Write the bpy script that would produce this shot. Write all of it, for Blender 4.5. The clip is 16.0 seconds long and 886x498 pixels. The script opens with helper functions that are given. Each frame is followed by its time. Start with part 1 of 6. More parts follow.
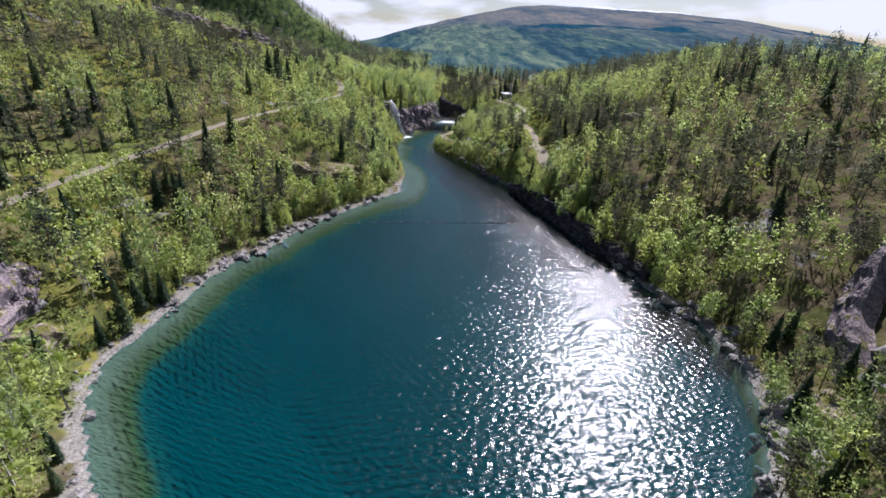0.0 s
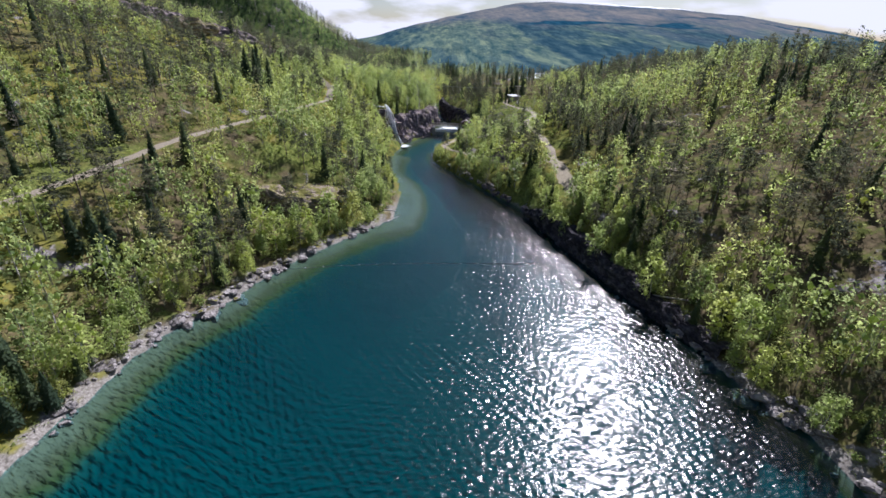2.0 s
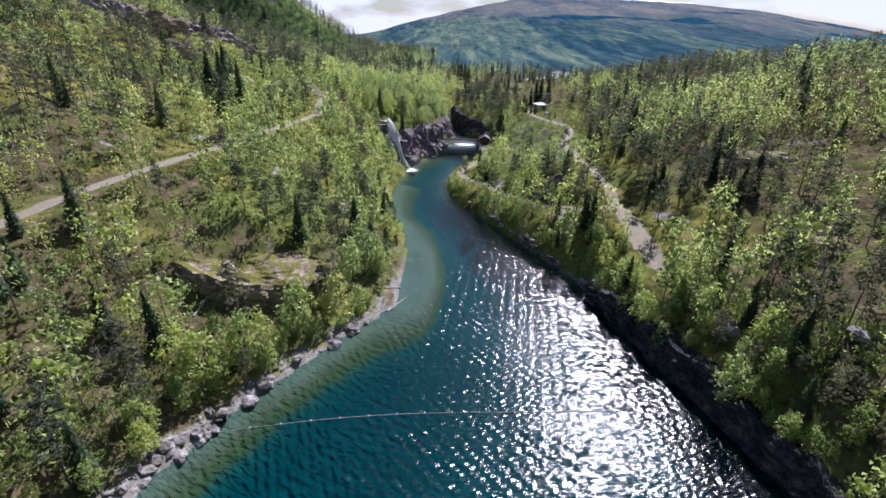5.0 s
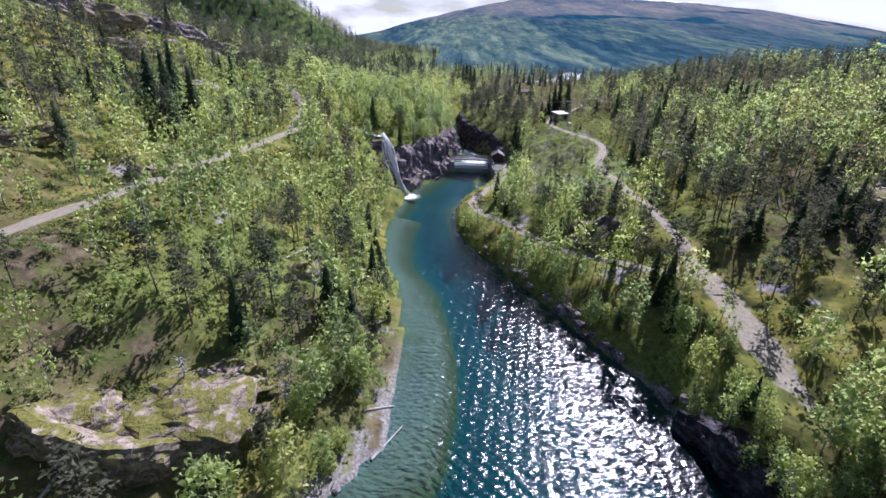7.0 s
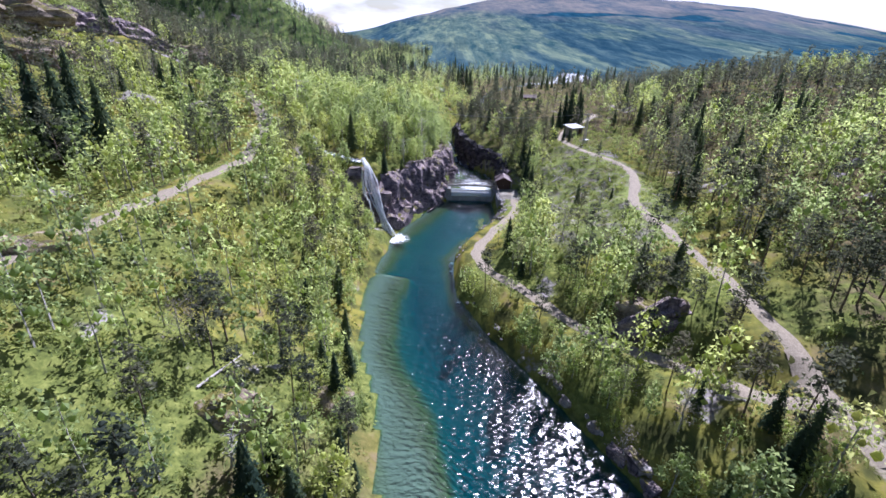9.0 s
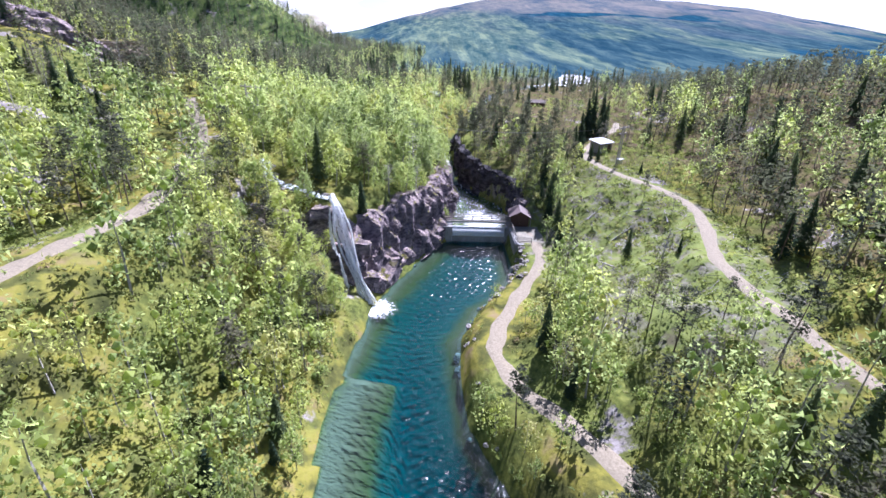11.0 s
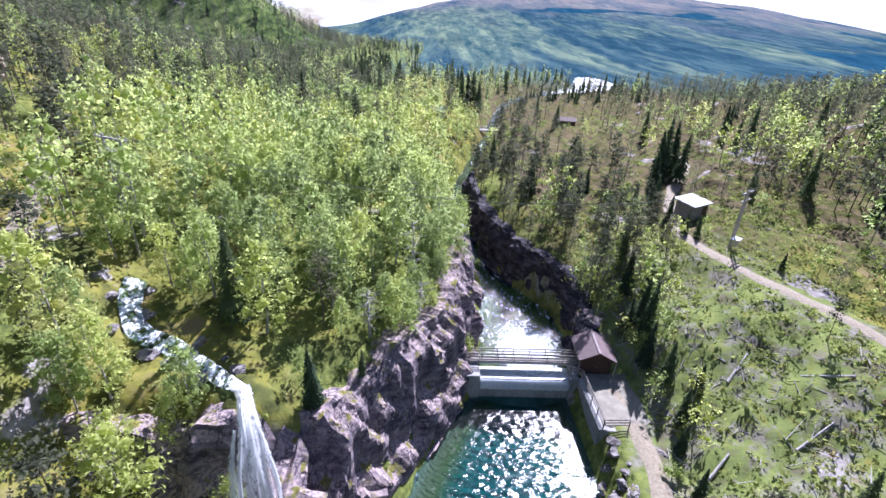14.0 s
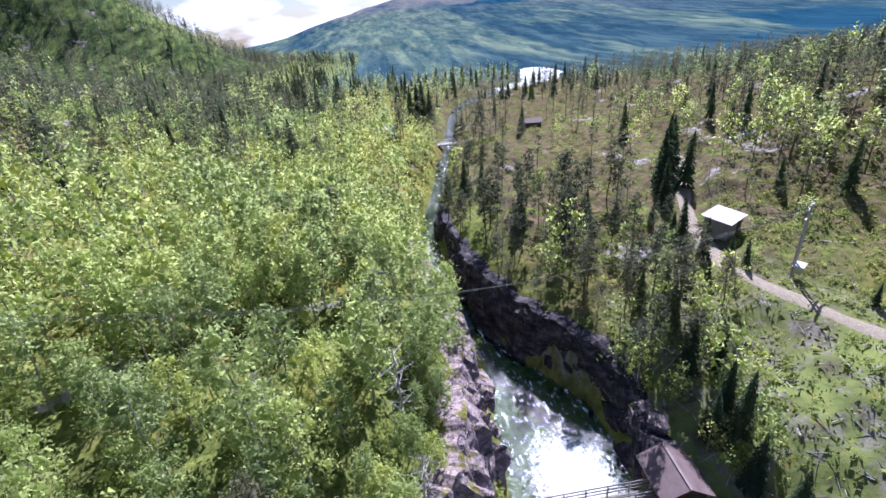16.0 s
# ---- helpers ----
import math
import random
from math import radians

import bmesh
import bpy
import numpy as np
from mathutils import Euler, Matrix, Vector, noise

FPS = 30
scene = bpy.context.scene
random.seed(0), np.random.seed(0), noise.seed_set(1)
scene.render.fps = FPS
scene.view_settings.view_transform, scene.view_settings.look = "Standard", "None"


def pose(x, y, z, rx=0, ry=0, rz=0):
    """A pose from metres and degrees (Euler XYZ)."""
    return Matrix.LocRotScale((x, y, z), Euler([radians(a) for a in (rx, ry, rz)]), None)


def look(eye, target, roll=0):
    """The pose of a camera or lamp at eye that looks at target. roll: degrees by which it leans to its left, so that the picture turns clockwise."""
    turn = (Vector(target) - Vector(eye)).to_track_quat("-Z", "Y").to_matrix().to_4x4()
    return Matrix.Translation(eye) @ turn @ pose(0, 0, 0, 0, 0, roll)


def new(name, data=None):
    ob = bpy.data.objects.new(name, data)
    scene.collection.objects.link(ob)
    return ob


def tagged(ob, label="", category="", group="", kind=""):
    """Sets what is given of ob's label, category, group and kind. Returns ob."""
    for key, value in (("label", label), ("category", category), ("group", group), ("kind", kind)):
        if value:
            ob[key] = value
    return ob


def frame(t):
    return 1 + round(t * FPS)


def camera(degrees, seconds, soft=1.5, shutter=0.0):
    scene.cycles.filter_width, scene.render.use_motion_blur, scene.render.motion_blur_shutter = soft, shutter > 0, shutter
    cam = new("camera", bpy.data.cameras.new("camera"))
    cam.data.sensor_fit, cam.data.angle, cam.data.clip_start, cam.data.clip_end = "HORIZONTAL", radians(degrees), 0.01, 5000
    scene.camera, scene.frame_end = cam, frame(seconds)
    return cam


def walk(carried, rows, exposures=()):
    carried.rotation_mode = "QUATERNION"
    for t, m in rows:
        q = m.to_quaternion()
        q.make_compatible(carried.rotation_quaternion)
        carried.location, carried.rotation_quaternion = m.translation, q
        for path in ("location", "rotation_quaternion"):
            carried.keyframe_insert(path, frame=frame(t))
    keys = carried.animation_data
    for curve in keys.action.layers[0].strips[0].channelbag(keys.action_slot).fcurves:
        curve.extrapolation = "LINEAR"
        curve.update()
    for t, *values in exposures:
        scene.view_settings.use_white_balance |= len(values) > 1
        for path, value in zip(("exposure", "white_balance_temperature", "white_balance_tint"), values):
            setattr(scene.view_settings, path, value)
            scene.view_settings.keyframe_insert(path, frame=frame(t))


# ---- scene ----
# Camera: a drone that flies up a narrow lake towards a weir, about 36 m above the water.
cam = camera(87.7, 16.0, soft=1.6)
# seconds, x, y, z, yaw, pitch, roll
PATH = [
    (0.0, 0.00, 0.11, 36.92, 0.01, -24.30, 1.98),
    (0.5, -0.28, 5.45, 36.44, -0.42, -24.17, 2.27),
    (1.0, -0.59, 11.25, 36.54, -0.61, -24.36, 2.33),
    (1.5, -0.66, 16.61, 36.70, -0.41, -24.58, 2.15),
    (2.0, -0.73, 21.99, 36.78, 0.07, -24.55, 1.77),
    (2.5, -0.93, 27.40, 36.97, 0.50, -24.70, 1.39),
    (3.0, -1.30, 33.20, 37.38, 0.80, -24.82, 1.37),
    (3.5, -1.90, 38.66, 37.89, 0.76, -25.09, 1.60),
    (4.0, -2.80, 44.44, 38.34, 0.65, -25.15, 1.87),
    (6.5, -6.45, 78.59, 36.74, 0.59, -25.05, 1.70),
    (7.0, -6.69, 84.86, 36.83, 0.71, -25.08, 1.76),
    (7.5, -7.04, 90.77, 36.82, 0.57, -25.14, 1.86),
    (8.0, -7.18, 97.54, 36.86, 0.41, -25.10, 1.87),
    (8.5, -7.47, 103.76, 37.15, 0.03, -25.27, 1.96),
    (9.0, -7.73, 110.22, 37.41, -0.24, -25.32, 1.94),
    (11.5, -9.27, 145.22, 35.37, -1.54, -25.19, 2.08),
    (12.0, -9.82, 152.17, 35.52, -2.09, -25.26, 2.22),
    (12.5, -10.32, 158.83, 35.65, -2.29, -25.36, 2.29),
    (13.0, -10.76, 165.67, 36.08, -2.18, -25.61, 2.58),
    (13.5, -11.26, 172.06, 36.33, -2.23, -25.83, 2.78),
    (14.0, -11.67, 178.52, 36.55, -1.82, -25.72, 2.72),
    (14.5, -12.13, 183.78, 36.59, -1.79, -25.81, 2.90),
    (15.0, -12.46, 189.17, 36.87, -2.42, -25.77, 1.50),
    (15.5, -12.57, 193.40, 37.22, -3.93, -25.82, -0.81),
    (16.0, -12.47, 197.44, 37.59, -6.51, -25.70, -4.11),
]
EXPOSURES = [(t, stops, 5650 if t < 6 else 5300, 20 if t < 6 else 28) for t, stops in ((0.0, 0.42), (4.0, 0.46), (6.5, 0.55), (9.0, 0.85), (11.5, 1.27), (14.0, 1.2), (16.0, 1.0))]
walk(cam, [(t, pose(x, y, z, 90 + pitch, 0, yaw) @ pose(0, 0, 0, 0, 0, roll)) for t, x, y, z, yaw, pitch, roll in PATH], EXPOSURES)

# ---- light ----
SUN_EL, SUN_AZ = radians(45), radians(26)          # height; turn from +y towards +x
world = bpy.data.worlds.new("sky")
scene.world = world
world.use_nodes = True
wn, wl = world.node_tree.nodes, world.node_tree.links
wn.clear()
sky = wn.new("ShaderNodeTexSky")
sky.sky_type, sky.sun_disc, sky.sun_elevation, sky.sun_rotation = "NISHITA", False, SUN_EL, SUN_AZ
sky_bg = wn.new("ShaderNodeBackground")
sky_bg.inputs["Strength"].default_value = 0.055
wl.new(sky.outputs[0], sky_bg.inputs["Color"])
cloud_bg = wn.new("ShaderNodeBackground")
cloud_bg.inputs["Color"].default_value = (1.0, 1.0, 1.0, 1)
cloud_bg.inputs["Strength"].default_value = 0.68
coord = wn.new("ShaderNodeTexCoord")
stretch = wn.new("ShaderNodeMapping")
stretch.inputs["Scale"].default_value = (3.0, 3.0, 11.0)
stretch.inputs["Location"].default_value = (0.3, 0.1, 0.35)
puffs = wn.new("ShaderNodeTexNoise")
puffs.inputs["Scale"].default_value, puffs.inputs["Detail"].default_value = 1.6, 7
cover = wn.new("ShaderNodeValToRGB")
cover.color_ramp.elements[0].position, cover.color_ramp.elements[1].position = 0.46, 0.56
sky_mix = wn.new("ShaderNodeMixShader")
sky_out = wn.new("ShaderNodeOutputWorld")
wl.new(coord.outputs["Generated"], stretch.inputs[0])
wl.new(stretch.outputs[0], puffs.inputs["Vector"])
# clouds stand thick along the horizon and open to blue overhead
lift = wn.new("ShaderNodeSeparateXYZ")
wl.new(coord.outputs["Generated"], lift.inputs[0])
thin = wn.new("ShaderNodeMapRange")
thin.inputs["From Min"].default_value, thin.inputs["From Max"].default_value = 0.12, 0.55
thin.inputs["To Min"].default_value, thin.inputs["To Max"].default_value = 0.02, -0.40
wl.new(lift.outputs["Z"], thin.inputs["Value"])
amount = wn.new("ShaderNodeMath")
wl.new(puffs.outputs[0], amount.inputs[0])
wl.new(thin.outputs[0], amount.inputs[1])
wl.new(amount.outputs[0], cover.inputs[0])
wl.new(cover.outputs[0], sky_mix.inputs[0])
wl.new(sky_bg.outputs[0], sky_mix.inputs[1])
wl.new(cloud_bg.outputs[0], sky_mix.inputs[2])
wl.new(sky_mix.outputs[0], sky_out.inputs[0])
sun = new("sun", bpy.data.lights.new("sun", "SUN"))
sun.data.energy, sun.data.angle, sun.data.color = 5.9, radians(0.6), (1.0, 0.96, 0.90)
sun_way = Vector((math.sin(SUN_AZ) * math.cos(SUN_EL), math.cos(SUN_AZ) * math.cos(SUN_EL), math.sin(SUN_EL)))
sun.matrix_world = look(sun_way * 400, (0, 0, 0))

# ---- materials ----


class Nodes:
    """A small helper for node materials."""

    def __init__(self, name):
        self.mat = bpy.data.materials.new(name)
        self.mat.use_nodes = True
        self.tree = self.mat.node_tree
        self.tree.nodes.clear()
        self.out = self.add("ShaderNodeOutputMaterial")
        self.geo = self.add("ShaderNodeNewGeometry")

    def add(self, kind, **values):
        node = self.tree.nodes.new(kind)
        for key, value in values.items():
            node.inputs[key.replace("_", " ")].default_value = value
        return node

    def link(self, a, b):
        self.tree.links.new(a, b)

    def noise(self, scale, detail=4.0, rough=0.55, where=None, squash=None):
        node = self.add("ShaderNodeTexNoise", Scale=scale, Detail=detail, Roughness=rough)
        src = where or self.geo.outputs["Position"]
        if squash:
            m = self.add("ShaderNodeMapping")
            m.inputs["Scale"].default_value = squash
            self.link(src, m.inputs[0])
            src = m.outputs[0]
        self.link(src, node.inputs["Vector"])
        return node.outputs[0]

    def ramp(self, src, *stops):
        node = self.tree.nodes.new("ShaderNodeValToRGB")
        r = node.color_ramp
        while len(r.elements) < len(stops):
            r.elements.new(0.5)
        for e, (p, c) in zip(r.elements, stops):
            e.position = p
            e.color = (*c, 1) if len(c) == 3 else c
        self.link(src, node.inputs[0])
        return node.outputs[0]

    def step(self, src, a, b, up=True):
        node = self.tree.nodes.new("ShaderNodeMapRange")
        node.interpolation_type = "SMOOTHSTEP"
        node.inputs["From Min"].default_value, node.inputs["From Max"].default_value = a, b
        node.inputs["To Min"].default_value, node.inputs["To Max"].default_value = (0, 1) if up else (1, 0)
        self.link(src, node.inputs["Value"])
        return node.outputs[0]

    def mix(self, fac, a, b):
        node = self.tree.nodes.new("ShaderNodeMix")
        node.data_type = "RGBA"
        for src, socket in ((fac, 0), (a, 6), (b, 7)):
            if isinstance(src, tuple):
                node.inputs[socket].default_value = (*src, 1)
            elif isinstance(src, float):
                node.inputs[socket].default_value = src
            else:
                self.link(src, node.inputs[socket])
        return node.outputs[2]

    def math(self, kind, a, b=0.0):
        node = self.tree.nodes.new("ShaderNodeMath")
        node.operation = kind
        for src, socket in ((a, 0), (b, 1)):
            if isinstance(src, float):
                node.inputs[socket].default_value = src
            else:
                self.link(src, node.inputs[socket])
        return node.outputs[0]

    def axis(self, src, name):
        node = self.add("ShaderNodeSeparateXYZ")
        self.link(src, node.inputs[0])
        return node.outputs[name]

    def bump(self, height, strength, distance):
        node = self.add("ShaderNodeBump", Strength=strength, Distance=distance)
        self.link(height, node.inputs["Height"])
        return node.outputs[0]

    def surface(self, colour, rough=0.8, normal=None, metal=0.0, spec=0.3):
        node = self.add("ShaderNodeBsdfPrincipled", Metallic=metal, Specular_IOR_Level=spec)
        if isinstance(colour, tuple):
            node.inputs["Base Color"].default_value = (*colour, 1)
        else:
            self.link(colour, node.inputs["Base Color"])
        if isinstance(rough, float):
            node.inputs["Roughness"].default_value = rough
        else:
            self.link(rough, node.inputs["Roughness"])
        if normal:
            self.link(normal, node.inputs["Normal"])
        return node.outputs[0]

    def done(self, shader):
        self.link(shader, self.out.inputs[0])
        return self.mat


def plain(name, dark, light, scale=2.0, rough=0.8, bump=0.3, depth=0.03, metal=0.0, squash=None):
    """Two tones in two sizes of noise, with fine relief."""
    n = Nodes(name)
    big, fine = n.noise(scale, 5, squash=squash), n.noise(scale * 9, 4, squash=squash)
    tone = n.math("ADD", n.math("MULTIPLY", big, 0.6), n.math("MULTIPLY", fine, 0.4))
    colour = n.ramp(tone, (0.34, dark), (0.66, light))
    return n.done(n.surface(colour, rough, n.bump(fine, bump, depth), metal))


def foliage(name, tones, glow, through_share=0.42):
    """Leaves: tone by tree and by leaf, some light passing through."""
    n = Nodes(name)
    info = n.add("ShaderNodeObjectInfo")
    attr = n.add("ShaderNodeAttribute")
    attr.attribute_name = "tint"
    which = n.math("FRACT", n.math("ADD", info.outputs["Random"], attr.outputs["Fac"]))
    patch = n.noise(0.035, 2)
    which = n.math("ADD", n.math("MULTIPLY", which, 0.7), n.math("MULTIPLY", n.step(patch, 0.35, 0.65), 0.3))
    colour = n.ramp(which, *tones)
    leaf = n.ramp(n.geo.outputs["Random Per Island"], (0.0, (0.72, 0.72, 0.72)), (1.0, (1.28, 1.28, 1.28)))
    mul = n.tree.nodes.new("ShaderNodeMix")
    mul.data_type, mul.blend_type = "RGBA", "MULTIPLY"
    mul.inputs[0].default_value = 1.0
    n.link(colour, mul.inputs[6])
    n.link(leaf, mul.inputs[7])
    colour = mul.outputs[2]
    diffuse = n.add("ShaderNodeBsdfDiffuse")
    n.link(colour, diffuse.inputs[0])
    trans = n.add("ShaderNodeBsdfTranslucent")
    n.link(n.mix(0.35, colour, glow), trans.inputs[0])
    both = n.add("ShaderNodeMixShader")
    both.inputs[0].default_value = through_share
    n.link(diffuse.outputs[0], both.inputs[1])
    n.link(trans.outputs[0], both.inputs[2])
    return n.done(both.outputs[0])


def ground_material():
    n = Nodes("valley_ground")
    pos = n.geo.outputs["Position"]
    z = n.axis(pos, "Z")
    y = n.axis(pos, "Y")
    steep = n.axis(n.geo.outputs["Normal"], "Z")
    big, mid, fine = n.noise(0.045, 4), n.noise(0.35, 5), n.noise(1.1, 6, 0.68)
    moss = n.ramp(mid, (0.30, (0.034, 0.038, 0.016)), (0.44, (0.085, 0.088, 0.028)), (0.56, (0.20, 0.185, 0.038)), (0.70, (0.22, 0.165, 0.085)))
    grass = n.ramp(fine, (0.32, (0.036, 0.048, 0.018)), (0.5, (0.120, 0.142, 0.036)), (0.68, (0.22, 0.235, 0.065)))
    land = n.mix(n.step(big, 0.44, 0.60), moss, grass)
    # the felled clearing beside the weir has come up in bright grass
    gx_ = n.math("DIVIDE", n.math("SUBTRACT", n.axis(pos, "X"), 21.0), 15.0)
    gy_ = n.math("DIVIDE", n.math("SUBTRACT", y, 208.0), 40.0)
    meadow = n.math("ADD", n.math("ADD", n.math("MULTIPLY", gx_, gx_), n.math("MULTIPLY", gy_, gy_)), n.math("SUBTRACT", mid, 0.5))
    land = n.mix(n.math("MULTIPLY", n.step(meadow, 0.7, 1.1, up=False), n.step(fine, 0.30, 0.48)), land, n.ramp(mid, (0.34, (0.115, 0.105, 0.065)), (0.46, (0.135, 0.165, 0.050)), (0.62, (0.195, 0.225, 0.070)), (0.74, (0.22, 0.19, 0.145))))
    brash = n.math("MULTIPLY", n.step(meadow, 0.7, 1.1, up=False), n.math("MULTIPLY", n.step(n.noise(0.28, 6, 0.7), 0.50, 0.58), 0.75))
    land = n.mix(brash, land, n.ramp(fine, (0.32, (0.085, 0.074, 0.058)), (0.5, (0.185, 0.168, 0.140)), (0.68, (0.30, 0.275, 0.24))))
    # brown heath on the plateau across the river
    heath = n.ramp(n.noise(0.7, 6, 0.65), (0.34, (0.034, 0.029, 0.020)), (0.48, (0.080, 0.066, 0.038)), (0.60, (0.145, 0.112, 0.066)), (0.72, (0.15, 0.145, 0.065)))
    east = n.axis(pos, "X")
    upland = n.math("MAXIMUM", n.math("MULTIPLY", n.step(n.math("ADD", y, n.math("MULTIPLY", big, 60.0)), 250.0, 285.0), n.step(east, -2.0, 8.0)), n.step(n.math("ADD", east, n.math("MULTIPLY", big, 40.0)), 52.0, 66.0))
    upland = n.math("MAXIMUM", upland, n.math("MULTIPLY", n.step(n.noise(0.03, 3), 0.46, 0.58), n.step(y, 130.0, 160.0, up=False)))
    land = n.mix(n.math("MULTIPLY", upland, n.step(mid, 0.36, 0.56)), land, heath)
    # far slopes: the closed canopy of the wood
    canopy = n.ramp(n.noise(0.22, 6, 0.75, squash=(1.0, 0.5, 0.5)), (0.36, (0.016, 0.028, 0.014)), (0.48, (0.055, 0.085, 0.030)), (0.58, (0.115, 0.155, 0.045)), (0.68, (0.18, 0.21, 0.065)))
    outer = n.math("MAXIMUM", n.step(n.math("ABSOLUTE", n.math("ADD", east, n.math("MULTIPLY", big, 30.0))), 125.0, 150.0), n.math("MULTIPLY", n.step(y, 310.0, 345.0), n.step(east, -40.0, -20.0, up=False)))
    land = n.mix(outer, land, canopy)
    rock = n.ramp(n.noise(0.8, 7, 0.65), (0.32, (0.075, 0.068, 0.070)), (0.5, (0.22, 0.195, 0.185)), (0.68, (0.36, 0.33, 0.31)))
    bare = n.math("MAXIMUM", n.step(n.math("ADD", steep, n.math("MULTIPLY", mid, 0.25)), 0.46, 0.66, up=False), n.step(n.noise(0.10, 6, 0.62), 0.62, 0.67))
    land = n.mix(bare, land, rock)
    # the bare slope of sand below the upper track
    run = n.math("DIVIDE", n.math("SUBTRACT", y, 130.0), 11.0)
    off = n.math("DIVIDE", n.math("SUBTRACT", east, 27.6), 2.1)
    bare_sand = n.math("ADD", n.math("ADD", n.math("MULTIPLY", run, run), n.math("MULTIPLY", off, off)), n.math("MULTIPLY", n.math("SUBTRACT", n.noise(0.6, 6, 0.7), 0.5), 2.6))
    land = n.mix(n.step(bare_sand, 0.75, 1.05, up=False), land, n.ramp(n.noise(2.4, 6, 0.7), (0.3, (0.19, 0.160, 0.112)), (0.5, (0.27, 0.235, 0.170)), (0.7, (0.35, 0.310, 0.235))))
    # shingle at the waterline of the lower lake
    shingle = n.ramp(n.noise(3.2, 6, 0.7), (0.32, (0.085, 0.074, 0.060)), (0.5, (0.215, 0.195, 0.168)), (0.7, (0.38, 0.35, 0.31)))
    edge = n.math("ADD", z, n.math("MULTIPLY", n.math("SUBTRACT", mid, 0.5), 1.6))
    land = n.mix(n.math("MULTIPLY", n.step(edge, 0.35, 0.75, up=False), n.step(y, 122.0, 138.0, up=False)), land, shingle)
    # lake bed: weed and mud, then teal painted in for light lost with depth
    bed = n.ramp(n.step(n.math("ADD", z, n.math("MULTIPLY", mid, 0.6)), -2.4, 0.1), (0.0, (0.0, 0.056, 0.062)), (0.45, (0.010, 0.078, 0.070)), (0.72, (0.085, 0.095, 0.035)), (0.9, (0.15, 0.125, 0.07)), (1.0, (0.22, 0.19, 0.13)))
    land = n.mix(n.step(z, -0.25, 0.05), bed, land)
    # the far mountain: birch woods, moor and snow by height, distance haze painted in as blue
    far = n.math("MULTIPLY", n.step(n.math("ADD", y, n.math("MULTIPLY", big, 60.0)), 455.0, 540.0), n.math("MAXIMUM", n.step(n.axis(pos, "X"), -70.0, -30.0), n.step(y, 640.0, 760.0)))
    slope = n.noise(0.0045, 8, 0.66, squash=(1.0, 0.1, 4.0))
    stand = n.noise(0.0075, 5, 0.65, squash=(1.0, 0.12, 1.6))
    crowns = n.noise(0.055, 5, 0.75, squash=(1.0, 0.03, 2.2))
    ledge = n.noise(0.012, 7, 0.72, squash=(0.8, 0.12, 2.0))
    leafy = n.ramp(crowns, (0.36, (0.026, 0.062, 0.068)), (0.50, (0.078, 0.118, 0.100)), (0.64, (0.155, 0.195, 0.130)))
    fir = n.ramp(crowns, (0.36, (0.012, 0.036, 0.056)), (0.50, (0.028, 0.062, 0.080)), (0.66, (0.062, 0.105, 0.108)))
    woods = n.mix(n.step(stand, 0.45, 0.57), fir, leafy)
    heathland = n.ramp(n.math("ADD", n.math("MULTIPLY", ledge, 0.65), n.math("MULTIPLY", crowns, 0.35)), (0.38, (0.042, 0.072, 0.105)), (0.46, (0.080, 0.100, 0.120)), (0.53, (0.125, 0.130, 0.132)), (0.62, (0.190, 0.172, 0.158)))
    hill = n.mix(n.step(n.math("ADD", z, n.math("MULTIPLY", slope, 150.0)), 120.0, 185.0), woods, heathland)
    # cloud shadow painted on the slope as dark blue patches
    cloud_shade = n.step(n.noise(0.0034, 3, 0.55, squash=(1.0, 0.05, 9.0)), 0.585, 0.625)
    hill = n.mix(cloud_shade, hill, n.ramp(crowns, (0.36, (0.008, 0.034, 0.060)), (0.64, (0.022, 0.070, 0.105))))
    snow = n.math("MULTIPLY", n.step(n.math("ADD", z, n.math("MULTIPLY", n.noise(0.014, 7, 0.75, squash=(1.0, 0.05, 5.0)), 110.0)), 222.0, 229.0), n.step(n.axis(pos, "X"), 380.0, 800.0))
    hill = n.mix(snow, hill, (0.88, 0.9, 0.92))
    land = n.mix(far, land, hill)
    normal = n.bump(n.math("ADD", n.math("MULTIPLY", mid, 0.7), n.math("MULTIPLY", fine, 0.3)), 0.8, 0.35)
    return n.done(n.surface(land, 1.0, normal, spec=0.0))


